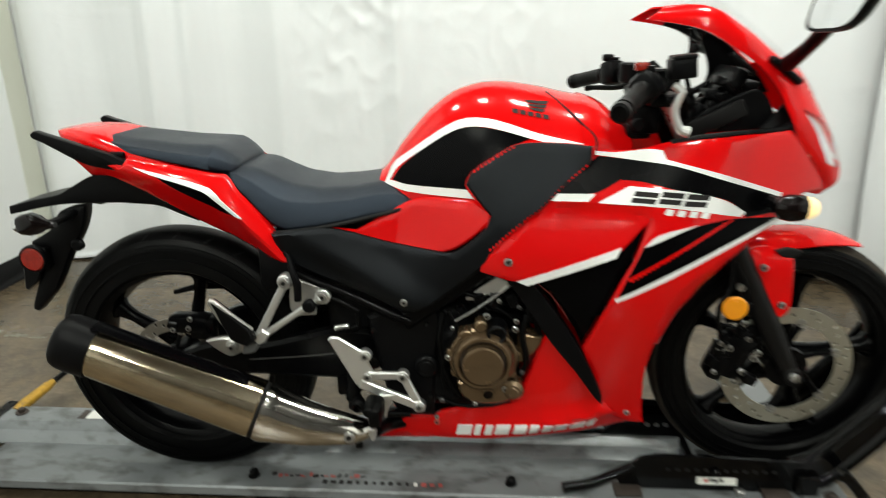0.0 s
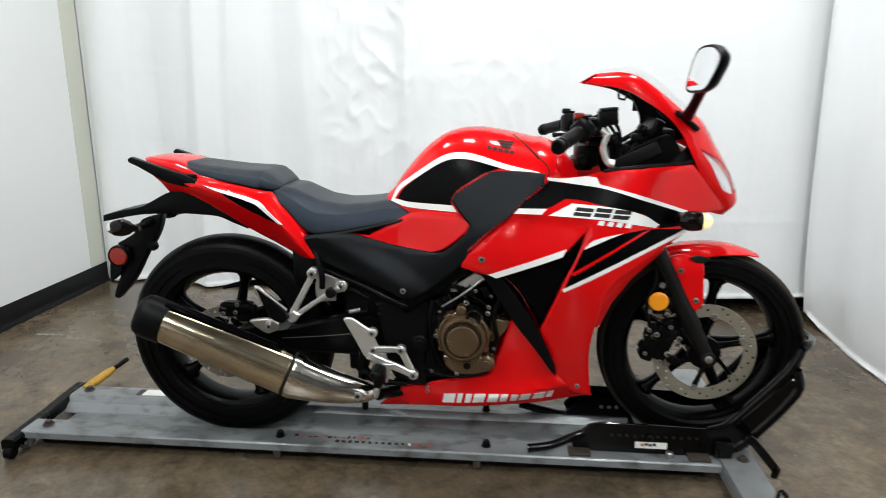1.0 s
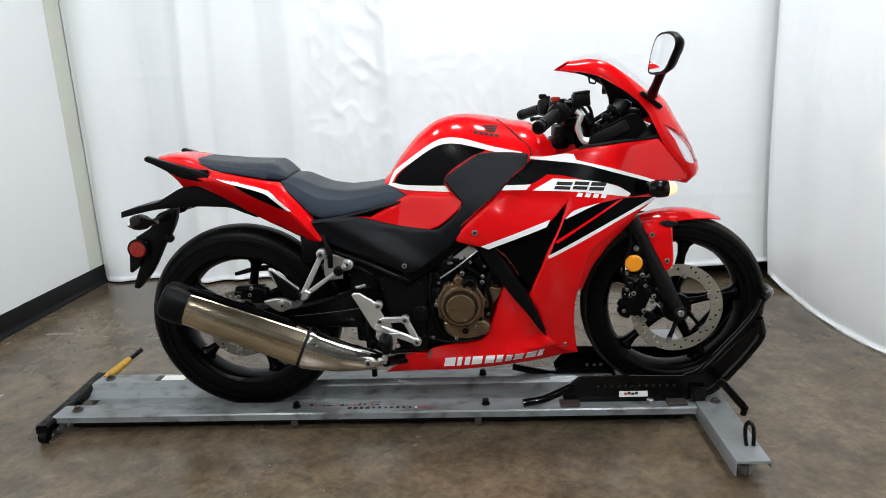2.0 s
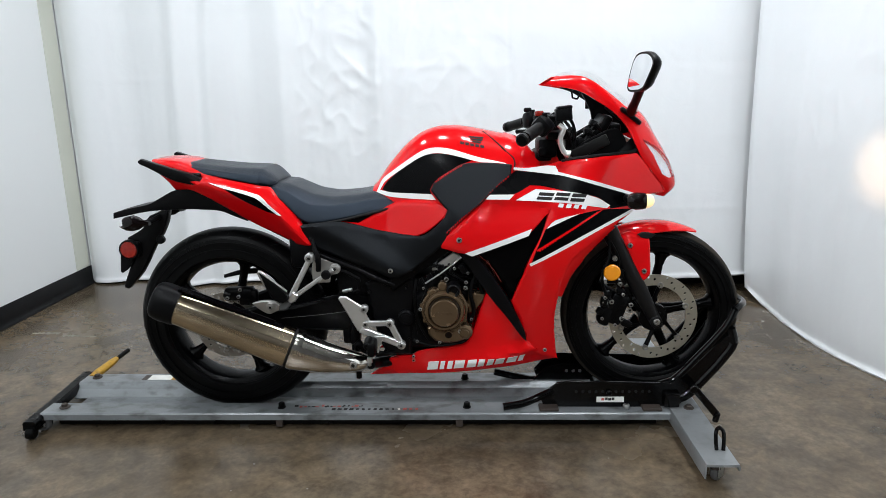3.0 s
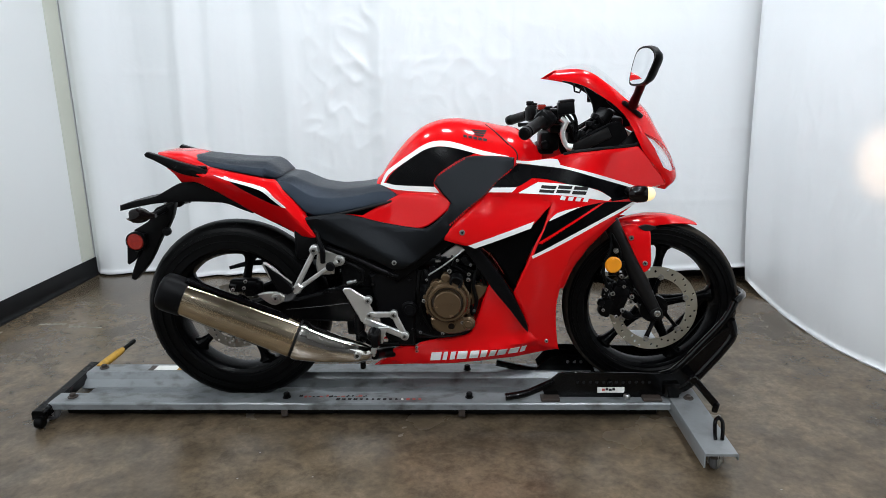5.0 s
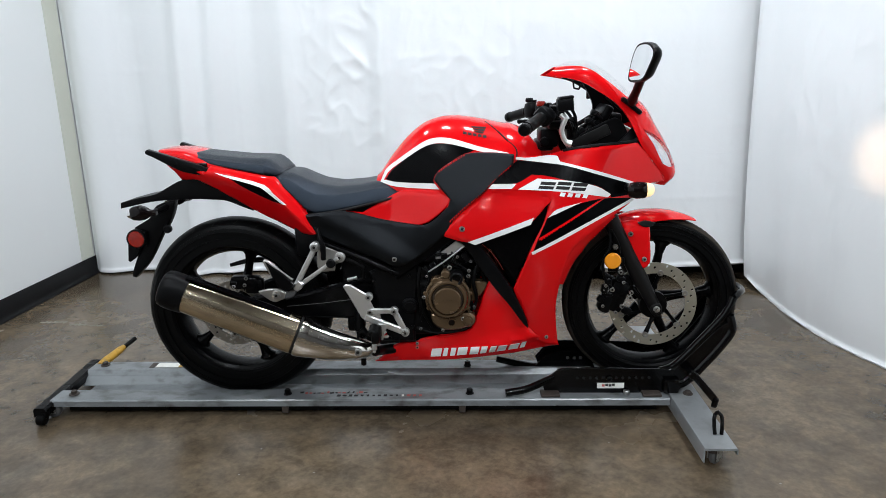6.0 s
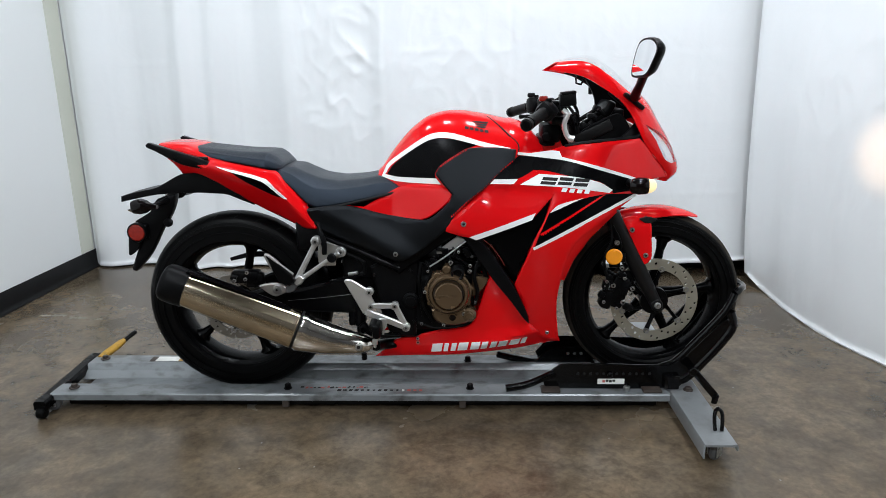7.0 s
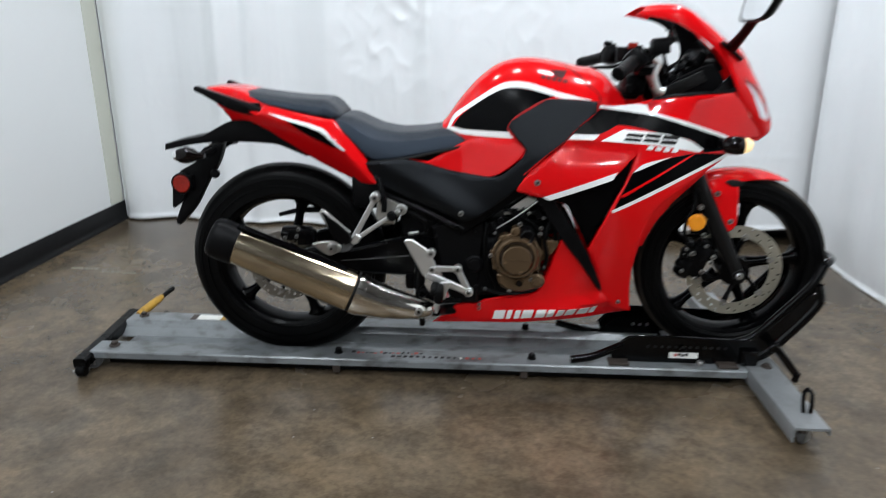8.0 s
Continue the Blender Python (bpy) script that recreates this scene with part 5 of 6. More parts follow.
for s in BOTH:
    mf = bp("side_fairing", panel(main, fairing_width, s, 0.002, 0.005, 0.005, 0.012, 4, 38), RED, "glossy red side fairing with black and white graphics")
    for name, outline, m, off, label in (("black_graphic", black_up, BLACKGLOSS, 0.0030, "gloss black graphic"), ("white_stripe", white_edge, WHITE, 0.0034, "white stripe"),
                                         ("white_badge", badge, WHITE, 0.0038, "white badge field"), ("white_stripe", white_left, WHITE, 0.0034, "white stripe"),
                                         ("red_slash", red_slash, RED, 0.0040, ""), ("white_stripe", low_white, WHITE, 0.0034, "white stripe"), ("black_graphic", tri_black, BLACKGLOSS, 0.0030, "gloss black graphic"),
                                         ("white_stripe", tri_white, WHITE, 0.0036, "white stripe"), ("white_stripe", tri_low, WHITE, 0.0036, "white stripe"), ("red_stripe", tri_red, RED, 0.0036, "thin red stripe")):
        bp(name, panel(outline, fairing_width, s, off, 0.0016, 0, 0.012, 3, 30), m, label, mf)
    tagged(bp("serration", join(*teeth([(.990, .597), (1.047, .634), (1.125, .683), (1.168, .709)], 0.0090, 0.0034, 0.0046, fairing_width, s, 0.0042)), RED, "row of red teeth", mf), kind="stuff")
    # plain slanted shapes where the model badge stands
    for x0, z0, w, h in ((.990, .7495, .048, .019), (1.040, .7480, .044, .020), (1.086, .7435, .046, .021)):
        for a, b in ((-.06, .38), (.54, 1.0)):
            bp("badge_bar", panel([(x0 + w * (-.10 + .2 * a), z0 + h * a), (x0 + w * (-.10 + .2 * b), z0 + h * b), (x0 + w * (.80 + .2 * b), z0 + h * (b - .14)), (x0 + w * (.80 + .2 * a), z0 + h * (a - .14))], side_width, s, 0.0046, 0.0014, 0, 0.02, 2, 30), DARKINK, "dark slanted badge bar", mf)
    for i in range(4):
        x0, z0 = 1.046 + i * .0225, .7270 - i * .0022
        bp("badge_bar", panel([(x0, z0), (x0 + .005, z0 + .0105), (x0 + .019, z0 + .0085), (x0 + .014, z0 - .002)], side_width, s, 0.0046, 0.0014, 0, 0.02, 1), WHITE, "", mf)
    bp("vent_recess", panel(vent, vent_width, s, 0, 0.004, 0.003, 0.02, 3, 30), BLACKGLOSS, "recessed black air vent", mf)
    bp("red_thread", tube([(x, s * (vent_width(x, z) + .002), z) for x, z in ((.818, .578), (.845, .552), (.868, .520), (.884, .490))], 0.0006, 6, 3), REDINK, "", mf)
    bolt(.758, s * (side_width(.758, .632) + .002), .632, 0.0085, s, mf)
    bolt(1.026, s * (side_width(1.026, .250) + .002), .250, 0.006, s, mf)
    bp("upper_rim", tube([(x, s * (side_width(x, z) - .004), z) for x, z in ((1.06, .853), (1.09, .859), (1.15, .866), (1.22, .871), (1.27, .876), (1.285, .883))], 0.006, 8, 4), PLASTIC, "black rubber rim", mf)

# the black strut and inner ducts behind the vent
for s in BOTH:
    bp("radiator_shroud", plate([(.752, .585), (.790, .584), (.812, .570), (.850, .520), (.889, .463), (.930, .390), (.958, .325), (.962, .300), (.945, .318), (.905, .374), (.849, .445), (.805, .511), (.772, .560)], s * .186, s * .150, .008, 4, 60, 3), PLASTIC, "matt black radiator shroud")
    bp("duct_hose", tube([(.90, s * .14, .47), (.925, s * .145, .495), (.955, s * .148, .505), (.99, s * .14, .50)], .013, 12, 5), RUBBER, "black hose")
    edge = curve([(x, 0, z) for x, z in ((1.215, .660), (1.175, .630), (1.145, .608), (1.112, .582), (1.090, .552), (1.076, .520), (1.066, .480), (1.060, .445))], 4)
    rows = []
    for t, dx, dz, inset in ((0, -.004, .002, .004), (.4, .016, -.010, .016), (.75, .028, -.018, .034), (1, .032, -.020, .050)):
        rows.append([Vector((p.x + dx * (1 - abs(i / len(edge) - .5)), s * (side_width(p.x, p.z) - inset), p.z + dz * (1 - abs(i / len(edge) - .5)))) for i, p in enumerate(edge)])
    rows += [[v + Vector((-.002, -s * .003, -.001)) for v in r] for r in reversed(rows)]
    bp("wheel_arch_lip", loft([list(r) for r in zip(*rows)]), RED, "red inner lip of the wheel arch")
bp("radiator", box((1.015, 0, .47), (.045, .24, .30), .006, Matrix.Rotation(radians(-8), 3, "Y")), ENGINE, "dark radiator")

# ---- belly pan ----
belly = [(.462, .163), (.50, .196), (.537, .232), (.57, .236), (.601, .238), (.62, .250), (.703, .270), (.767, .281), (.785, .294), (.804, .343), (.831, .433), (.841, .455), (.866, .444), (.91, .396), (.948, .323), (.987, .268), (1.027, .240), (1.066, .226), (1.064, .203), (.961, .193), (.812, .181), (.645, .169)]


def belly_width(x, z):
    w = side_width(x, z)
    ridge = 0.216 + 0.055 * min(1, max(0, (x - .80) / .22))
    bulge = math.exp(-((z - ridge) / 0.022) ** 2) * 0.018 * min(1, max(0, (x - .72) / .15))
    flare = 0.014 * min(1.0, max(0.0, (.46 - z) / .24)) * min(1.0, max(0.0, (x - .60) / .12)) * min(1.0, max(0.0, (1.03 - x) / .10))
    return w - 0.006 + bulge + flare - max(0, ridge - z) * 0.2


for s in BOTH:
    pan = bp("belly_pan", panel(belly, belly_width, s, 0, 0.005, 0.005, 0.016, 4, 45), RED, "glossy red belly pan")
    bolt(.606, s * (belly_width(.606, .222) + .001), .222, 0.006, s, pan, REDINK)
    bolt(.606, s * (belly_width(.606, .236) + .001), .236, 0.005, s, pan)
    # plain white bars where the maker's name stands
    for i in range(5):
        x0 = .648 + i * .0635
        z0 = .186 + i * .0055
        w, h = .054, .031 - i * .0012
        for a, b in ((0.0, (.62, .30, .52, .36, .58)[i]), ((.74, .42, .64, .48, .70)[i], 1.0)):
            bp("name_bar", panel([(x0 + w * a, z0 + .0045 * a), (x0 + w * a + .006, z0 + h + .0045 * a), (x0 + w * b + .006, z0 + h + .0045 * b), (x0 + w * b, z0 + .0045 * b)], belly_width, s, 0.0030, 0.0030, 0, 0.006, 3, 20), WHITE, "plain white bar", pan)
bp("belly_floor", plate([(.49, .172), (.645, .178), (.812, .193), (.961, .207), (.99, .216), (.99, .220), (.49, .180)], -.10, .10, .001, 1), RED, "red underside of the belly pan")

# ---- front cowl, windscreen, headlight ----
RIBS = [((1.015, .085, 1.074), (1.062, 1.104)), ((1.109, .105, 1.056), (1.141, 1.113)), ((1.172, .115, 1.022), (1.205, 1.080)), ((1.220, .122, .988), (1.268, 1.027)),
        ((1.256, .132, .945), (1.325, .982)), ((1.284, .146, .888), (1.364, .920)), ((1.302, .140, .856), (1.397, .868)), ((1.340, .125, .812), (1.422, .820)),
        ((1.372, .104, .776), (1.436, .782)), ((1.385, .090, .750), (1.434, .758)), ((1.350, .090, .742), (1.412, .730))]


def rib_at(f):
    i = min(int(f), len(RIBS) - 2)
    t = f - i

    def mix(get):
        p0, p1, p2, p3 = (get(RIBS[min(max(k, 0), len(RIBS) - 1)]) for k in (i - 1, i, i + 1, i + 2))
        return 0.5 * (2 * p1 + (p2 - p0) * t + (2 * p0 - 5 * p1 + 4 * p2 - p3) * t * t + (3 * p1 - p0 - 3 * p2 + p3) * t**3)

    return [mix(lambda r: r[0][0]), mix(lambda r: r[0][1]), mix(lambda r: r[0][2]), mix(lambda r: r[1][0]), mix(lambda r: r[1][1])]


def cowl_point(f, deg, grow=0.0):
    ex, w, ez, cx, cz = rib_at(f)
    q = radians(deg)
    c = math.cos(q) ** 0.85
    return Vector((ex + (cx - ex) * c + grow * 0.6 * c, -math.sin(q) * (w + grow), ez + (cz - ez) * c + grow * c))


def cowl_patch(f0, f1, edge0, edge1, grow=0.0, thick=0.004, k=22, m=14):
    """A piece of the cowl between two ribs; edge0 and edge1 give its two rims in degrees from the middle."""
    bm = bmesh.new()
    grids = []
    for g in (grow, grow - thick):
        rows = []
        for i in range(k + 1):
            f = f0 + (f1 - f0) * i / k
            a, b = edge0(f), edge1(f)
            rows.append([bm.verts.new(cowl_point(f, a + (b - a) * j / m, g)) for j in range(m + 1)])
        grids.append(rows)
    for rows in grids:
        for r0, r1 in zip(rows, rows[1:]):
            for j in range(m):
                bm.faces.new((r0[j], r0[j + 1], r1[j + 1], r1[j]))
    o, n = grids
    for i in range(k):
        bm.faces.new((o[i][0], o[i + 1][0], n[i + 1][0], n[i][0]))
        bm.faces.new((o[i][m], o[i + 1][m], n[i + 1][m], n[i][m]))
    for j in range(m):
        bm.faces.new((o[0][j], o[0][j + 1], n[0][j + 1], n[0][j]))
        bm.faces.new((o[k][j], o[k][j + 1], n[k][j + 1], n[k][j]))
    return bm


def inner_rim(f):
    return float(np.interp(f, [0, 1, 2, 3, 4, 5, 5.6], [38, 50, 55, 56, 54, 46, 36]))


def lamp_rim(f):
    """Lower, outer rim of a headlight."""
    return float(np.interp(f, [4.75, 5.3, 5.9, 6.55, 7.25, 7.6], [76, 73, 70.5, 74, 77, 66]))


def brow_rim(f):
    """Edge of the red centre piece that runs to a point between the two headlights."""
    return float(np.interp(f, [4.75, 5.3, 5.9, 6.3, 6.8, 7.6], [75, 56.5, 43, 35, 14, 5]))


cowl = bp("front_cowl", cowl_patch(0, 4.75, inner_rim, lambda f: 90), RED, "glossy red front cowl round the windscreen")
bp("front_cowl", cowl_patch(0, 4.75, lambda f: -inner_rim(f), lambda f: -90), RED, "glossy red front cowl round the windscreen")
for s in BOTH:
    bp("cowl_liner", cowl_patch(0.75, 4.72, lambda f: s * (inner_rim(f) + 1), lambda f: s * 90, -0.0055, 0.003), PLASTIC, "black inner liner", cowl)
    bp("cowl_cheek", cowl_patch(4.75, 7.6, lambda f: s * lamp_rim(f), lambda f: s * 90, m=6), RED, "red cheek beside the headlight", cowl)
bp("cowl_nose", cowl_patch(7.6, 10, lambda f: -90, lambda f: 90, k=16, m=28), RED, "red nose under the headlights", cowl)
bp("screen_foot", cowl_patch(3.7, 4.75, lambda f: -inner_rim(f), inner_rim, k=8, m=24), RED, "red foot of the windscreen", cowl)
bp("cowl_brow", cowl_patch(4.75, 7.6, lambda f: -brow_rim(f), brow_rim, k=28, m=24), RED, "red pointed piece between the headlights", cowl)
screen_ob = bp("windscreen", cowl_patch(-0.0, 4.7, lambda f: -inner_rim(f) - 2, lambda f: inner_rim(f) + 2, 0.004, 0.003, 22, 24), SCREEN, "clear windscreen")
screen_ob.visible_shadow = False
for s in BOTH:
    hl = bp("headlight", cowl_patch(4.75, 7.6, lambda f: s * brow_rim(f), lambda f: s * lamp_rim(f), 0.001, 0.003, 24, 16), LENS, "lit headlight with a clear pointed lens")
    hl.visible_shadow = False
    bp("reflector_bowl", cowl_patch(4.8, 7.58, lambda f: s * brow_rim(f), lambda f: s * lamp_rim(f), -0.010, 0.003, 24, 16), BOWL, "bright reflector", hl)
    bp("bulb", lathe([(0.001, .016), (.012, .012), (.017, 0), (.017, -.012), (.001, -.014)], (1.378, s * .050, .826), 20, "x"), BULB, "warm glowing bulb", hl)
    bp("light_guide", cowl_patch(5.2, 7.5, lambda f: s * (lamp_rim(f) - 8), lambda f: s * (lamp_rim(f) - 3), -0.006, 0.003, 18, 3), CHROME, "bright curved trim", hl)

# cockpit behind the cowl
cockpit = bp("cockpit_panel", panel([(1.126, .846), (1.166, .892), (1.189, .957), (1.182, .993), (1.146, 1.055), (1.199, 1.026), (1.25, .975), (1.285, .935), (1.305, .88), (1.30, .855)], lambda x, z: 0.108 - max(0, z - .9) * .25, 1, 0, 0.006, 0.003, 0.02), PLASTIC, "black cockpit inner panel")
bp("near_infill", panel([(1.085, .862), (1.126, .900), (1.17, .924), (1.218, .944), (1.240, .938), (1.268, .886), (1.267, .873), (1.179, .866)], lambda x, z: 0.112, -1, 0, 0.005, 0.003, 0.02), PLASTIC, "black inner fairing panel", cockpit)
bp("pocket", box((1.150, -0.121, .889), (.118, .008, .034), .004, Matrix.Rotation(radians(-25), 3, "Y")), FORKGREY, "grey inner cover", cockpit)
bp("instrument_panel", join(box((1.205, .01, .950), (.03, .14, .065), .010, Matrix.Rotation(radians(28), 3, "Y")), box((1.235, .01, .93), (.05, .10, .05), .01)), PLASTIC, "black instrument cluster", cockpit)
bp("cluster_stay", join(cyl((1.11, -.06, .90), (1.20, -.05, .955), .007), cyl((1.11, .06, .90), (1.20, .05, .955), .007), cyl((1.17, -.09, .93), (1.17, .09, .93), .006)), SATIN, "", cockpit)
bp("screen_stay", tube([(1.10, -.07, 1.056), (1.103, -.068, 1.034), (1.118, -.066, 1.030), (1.128, -.066, 1.050)], .0028, 8, 4), SATIN, "small wire stay", cockpit)
bp("fan_block", join(*[box((1.085 + .022 * i, -.06, .885 + .008 * i), (.018, .05, .03), .004, Matrix.Rotation(radians(10 * i), 3, "Y")) for i in range(4)]), ENGINE, "", cockpit)

bp("joint_filler", panel([(1.225, .872), (1.262, .905), (1.282, .925), (1.31, .880), (1.312, .848), (1.27, .850)], side_width, -1, -0.016, 0.004, 0.002, 0.02), PLASTIC, "", cockpit)
for i, (x, z) in enumerate(((1.150, .935), (1.168, .958), (1.185, .925), (1.140, .912))):
    bp("dark_fitting", join(box((x, -.075 + .01 * i, z), (.022, .03, .018), .004, Matrix.Rotation(radians(25 * i), 3, "Y")), cyl((x, -.09, z), (x + .02, -.08, z - .02), .006)), ENGINE, "", cockpit)

# handlebars
for s in BOTH:
    inner, end = Vector((1.034, s * .118, .972)), Vector((.936, s * .322, .931))
    d = (end - inner).normalized()
    bar = bp("handlebar", join(tube([inner, end], .0115, 14, 1), cyl(inner - Vector((0, 0, .03)), inner + Vector((0, 0, .014)), .028, 20, .004)), SATIN, "black clip-on handlebar")
    g0 = inner + d * .105
    rings = [g0, g0 + d * .004]
    radii = [.014, .0185]
    for i in range(9):
        rings += [g0 + d * (.008 + i * .011), g0 + d * (.0145 + i * .011)]
        radii += [.0165, .0172]
    rings += [end - d * .008, end - d * .004]
    radii += [.0165, .0185]
    bp("grip", tube(rings, radii, 18, 1), RUBBER, "ribbed black rubber grip", bar)
    bp("bar_end", cyl(end - d * .004, end + d * .018, .0175, 18, .004), SATIN, "", bar)
    sw = inner + d * .072
    bp("switch_housing", join(box(sw, (.05, .05, .056), .014, (Vector((0, 1, 0)).rotation_difference(d)).to_matrix()), cyl(sw + Vector((0, 0, .02)), sw + Vector((0, 0, .035)), .013)), PLASTIC, "black switch housing", bar)
    bp("kill_switch", box(sw + Vector((-.012, s * .002, .034)), (.026, .02, .016), .005), REDLENS if s < 0 else PLASTIC, "red switch" if s < 0 else "", bar)
    if s < 0:
        continue
    lv0 = inner + d * .045 + Vector((.030, 0, -.004))
    bp("lever", tube([lv0, lv0 + Vector((.016, s * .030, -.016)), lv0 + d * .10 + Vector((.030, 0, -.020)), lv0 + d * .19 + Vector((.018, 0, -.012)), lv0 + d * .215 + Vector((.016, 0, -.010))], [.008, .008, .007, .006, .009], 10, 5), SATIN, "black lever", bar)
    bp("lever_clamp", box(lv0 - Vector((.008, 0, 0)), (.035, .04, .03), .006), SATIN, "", bar)
bp("brake_reservoir", join(box((1.060, -.190, .990), (.046, .040, .036), .004, Matrix.Rotation(radians(-6), 3, "Y")), box((1.061, -.190, 1.009), (.043, .042, .009), .003, Matrix.Rotation(radians(-6), 3, "Y")), cyl((1.052, -.190, .976), (1.046, -.19, .95), .009)), PLASTIC, "black brake fluid reservoir")
bp("silver_hook", tube([(1.045, -.205, .962), (1.060, -.208, .950), (1.050, -.206, .918), (1.062, -.205, .885), (1.078, -.204, .878)], [.007, .008, .0075, .008, .011], 10, 5), ALLOY, "curved silver brake lever")
for pts, r in (([(1.03, -.14, .955), (1.07, -.12, .99), (1.11, -.06, .95), (1.12, -.04, .86)], .005), ([(1.03, .14, .955), (1.08, .12, .985), (1.12, .05, .93), (1.13, .02, .84)], .005),
               ([(1.05, -.18, .97), (1.08, -.15, .93), (1.10, -.10, .88), (1.15, -.09, .72)], .0055), ([(1.075, -.12, .935), (1.098, -.115, .948), (1.108, -.11, .925), (1.10, -.10, .89)], .0045)):
    bp("front_cable", tube(pts, r, 8, 6), RUBBER, "black control cable")
bp("steering_stem_block", join(box((1.03, -.03, .885), (.06, .10, .06), .012), box((1.02, 0, .86), (.05, .14, .03), .008), cyl((1.015, -.065, .875), (1.015, -.085, .875), .014, 16, .003)), ENGINE, "dark steering head parts")
bp("ignition_bracket", join(cyl((1.09, -.12, .915), (1.10, -.10, .93), .012), box((1.095, -.10, .90), (.03, .02, .05), .006)), ENGINE, "")

# mirrors
for s in BOTH:
    base = Vector((1.266, s * .112, .984))
    head = Vector((1.224, s * .385, 1.098 if s < 0 else 1.038))
    nrm = Vector((-.98, s * .17, .02)).normalized()
    across = Vector((0, 0, 1)).cross(nrm).normalized() * (1 if s < 0 else -1)
    up = nrm.cross(across).normalized()
    if up.z < 0:
        up = -up
    if across.y * s < 0:
        across = -across
    shape = [(-.078, -.040), (-.070, .024), (-.048, .054), (.015, .060), (.060, .050), (.090, .026), (.074, -.014), (.044, -.052), (-.02, -.060), (-.064, -.057)]
    ring = [Vector((p.x, p.z)) * .80 for p in curve([(u, 0, v) for u, v in shape], 4, True, 80)]

    def at(u, v, depth):
        return head + across * (u + 0.30 * v) + up * v - nrm * depth
    rings = [[at(p.x * k, p.y * k, dd) for p in ring] for k, dd in ((.90, -.001), (1.0, -.003), (1.03, .004), (1.0, .012), (.86, .022), (.55, .030), (.1, .033))]
    mir = bp("mirror", loft(rings), PLASTIC, "black mirror on a stalk")
    bp("mirror_glass", loft([[at(p.x * .91, p.y * .90, dd) for p in ring] for dd in (-.0035, -.0015)]), MIRROR, "clear mirror glass", mir)
    bp("mirror_stalk", tube([base, base + (head - base) * .45 + Vector((.004, 0, -.012)), head + Vector((.016, -s * .045, -.030))], [.016, .012, .013], 14, 5, 0.75), PLASTIC, "black mirror stalk", mir)
    bp("mirror_foot", box(base - Vector((0, 0, .004)), (.075, .05, .014), .006, Matrix.Rotation(radians(38), 3, "Y")), PLASTIC, "", mir)

# front indicators
for s in BOTH:
    ind = bp("front_indicator", seat_loft([(1.244, -.010, .010, .010), (1.252, -.021, .021, .018), (1.270, -.0255, .0255, .022), (1.290, -.0245, .0245, .021), (1.298, -.022, .022, .019)], 22, 2.1), SMOKE, "lit front indicator with dark housing")
    ind.location = (0, s * .215, .741)
    bp("indicator_lens", seat_loft([(1.298, -.0215, .0215, .019), (1.308, -.020, .020, .0175), (1.318, -.014, .014, .012), (1.322, -.006, .006, .005)], 20, 2.1), AMBERLIT, "glowing amber lens", ind)
    bp("indicator_stalk", tube([(1.262, 0, 0), (1.255, -s * .03, .002), (1.25, -s * .06, .004)], .012, 10, 4), PLASTIC, "", ind)

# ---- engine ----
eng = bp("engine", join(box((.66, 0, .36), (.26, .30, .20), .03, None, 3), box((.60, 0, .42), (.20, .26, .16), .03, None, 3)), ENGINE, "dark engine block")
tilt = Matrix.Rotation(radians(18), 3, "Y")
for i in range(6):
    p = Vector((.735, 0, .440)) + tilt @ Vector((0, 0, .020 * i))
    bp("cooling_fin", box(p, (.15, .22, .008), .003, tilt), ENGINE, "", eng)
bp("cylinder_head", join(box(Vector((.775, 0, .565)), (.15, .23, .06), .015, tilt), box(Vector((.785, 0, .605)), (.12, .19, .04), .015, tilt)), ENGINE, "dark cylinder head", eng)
CV = Vector((.710, 0, .408))
K = .80
cover = bp("clutch_cover", join(lathe([(.001, -.160), (.086 * K, -.160), (.089 * K, -.184), (.089 * K, -.192), (.085 * K, -.195), (.082 * K, -.195), (.080 * K, -.204), (.077 * K, -.212), (.071 * K, -.217), (.064 * K, -.217), (.060 * K, -.212), (.058 * K, -.206), (.0535 * K, -.205), (.001, -.205)], CV, 64),
                                plate([(.655, .350), (.662, .322), (.686, .303), (.722, .298), (.758, .304), (.775, .315), (.782, .345), (.74, .36), (.69, .36)], -.15, -.192, .006, 4)), BRONZE, "bronze painted clutch cover", eng)
for i in range(9):
    a = radians(10 + 40 * i)
    x, z = CV.x + .070 * math.cos(a), CV.z + .070 * math.sin(a)
    bp("cover_boss", cyl((x, -.160, z), (x, -.193, z), .0075, 16, .0015), BRONZE, "", cover)
# dark ring colours in the shade of the recess round the raised disc
bp("cover_groove", lathe([(.0432, -.2055), (.0470, -.2066), (.0500, -.2110), (.0470, -.2072), (.0432, -.2062)], CV, 48), RUST, "groove ring with the shade of the recess in its colour", cover)
bp("cover_disc", lathe([(.001, -.210), (.0425, -.210), (.0430, -.224), (.0400, -.2275), (.001, -.2285)], CV + Vector((0, 0, -.002)), 48), BRONZE, "raised bronze disc", cover)
for i in range(5):
    bp("relief_bar", box((.683 + i * .0125, -.2290, .408), (.0085, .0016, .0075), .0004), BRONZE, "", cover)
bp("ear", join(cyl((.705, -.17, .484), (.705, -.203, .484), .014, 18, .004), cyl((.676, -.17, .463), (.676, -.203, .463), .013, 16, .003)), BRONZE, "", cover)
bp("oil_cap", lathe([(.001, -.202), (.012, -.202), (.013, -.212), (.017, -.215), (.0205, -.212), (.0215, -.19), (.0215, -.17)], Vector((.738, 0, .472)), 28), PLASTIC, "black oil filler cap", cover)
bp("oil_window", cyl((.721, -.190, .327), (.721, -.1985, .327), .0105, 18, .002), SMOKE, "", cover)
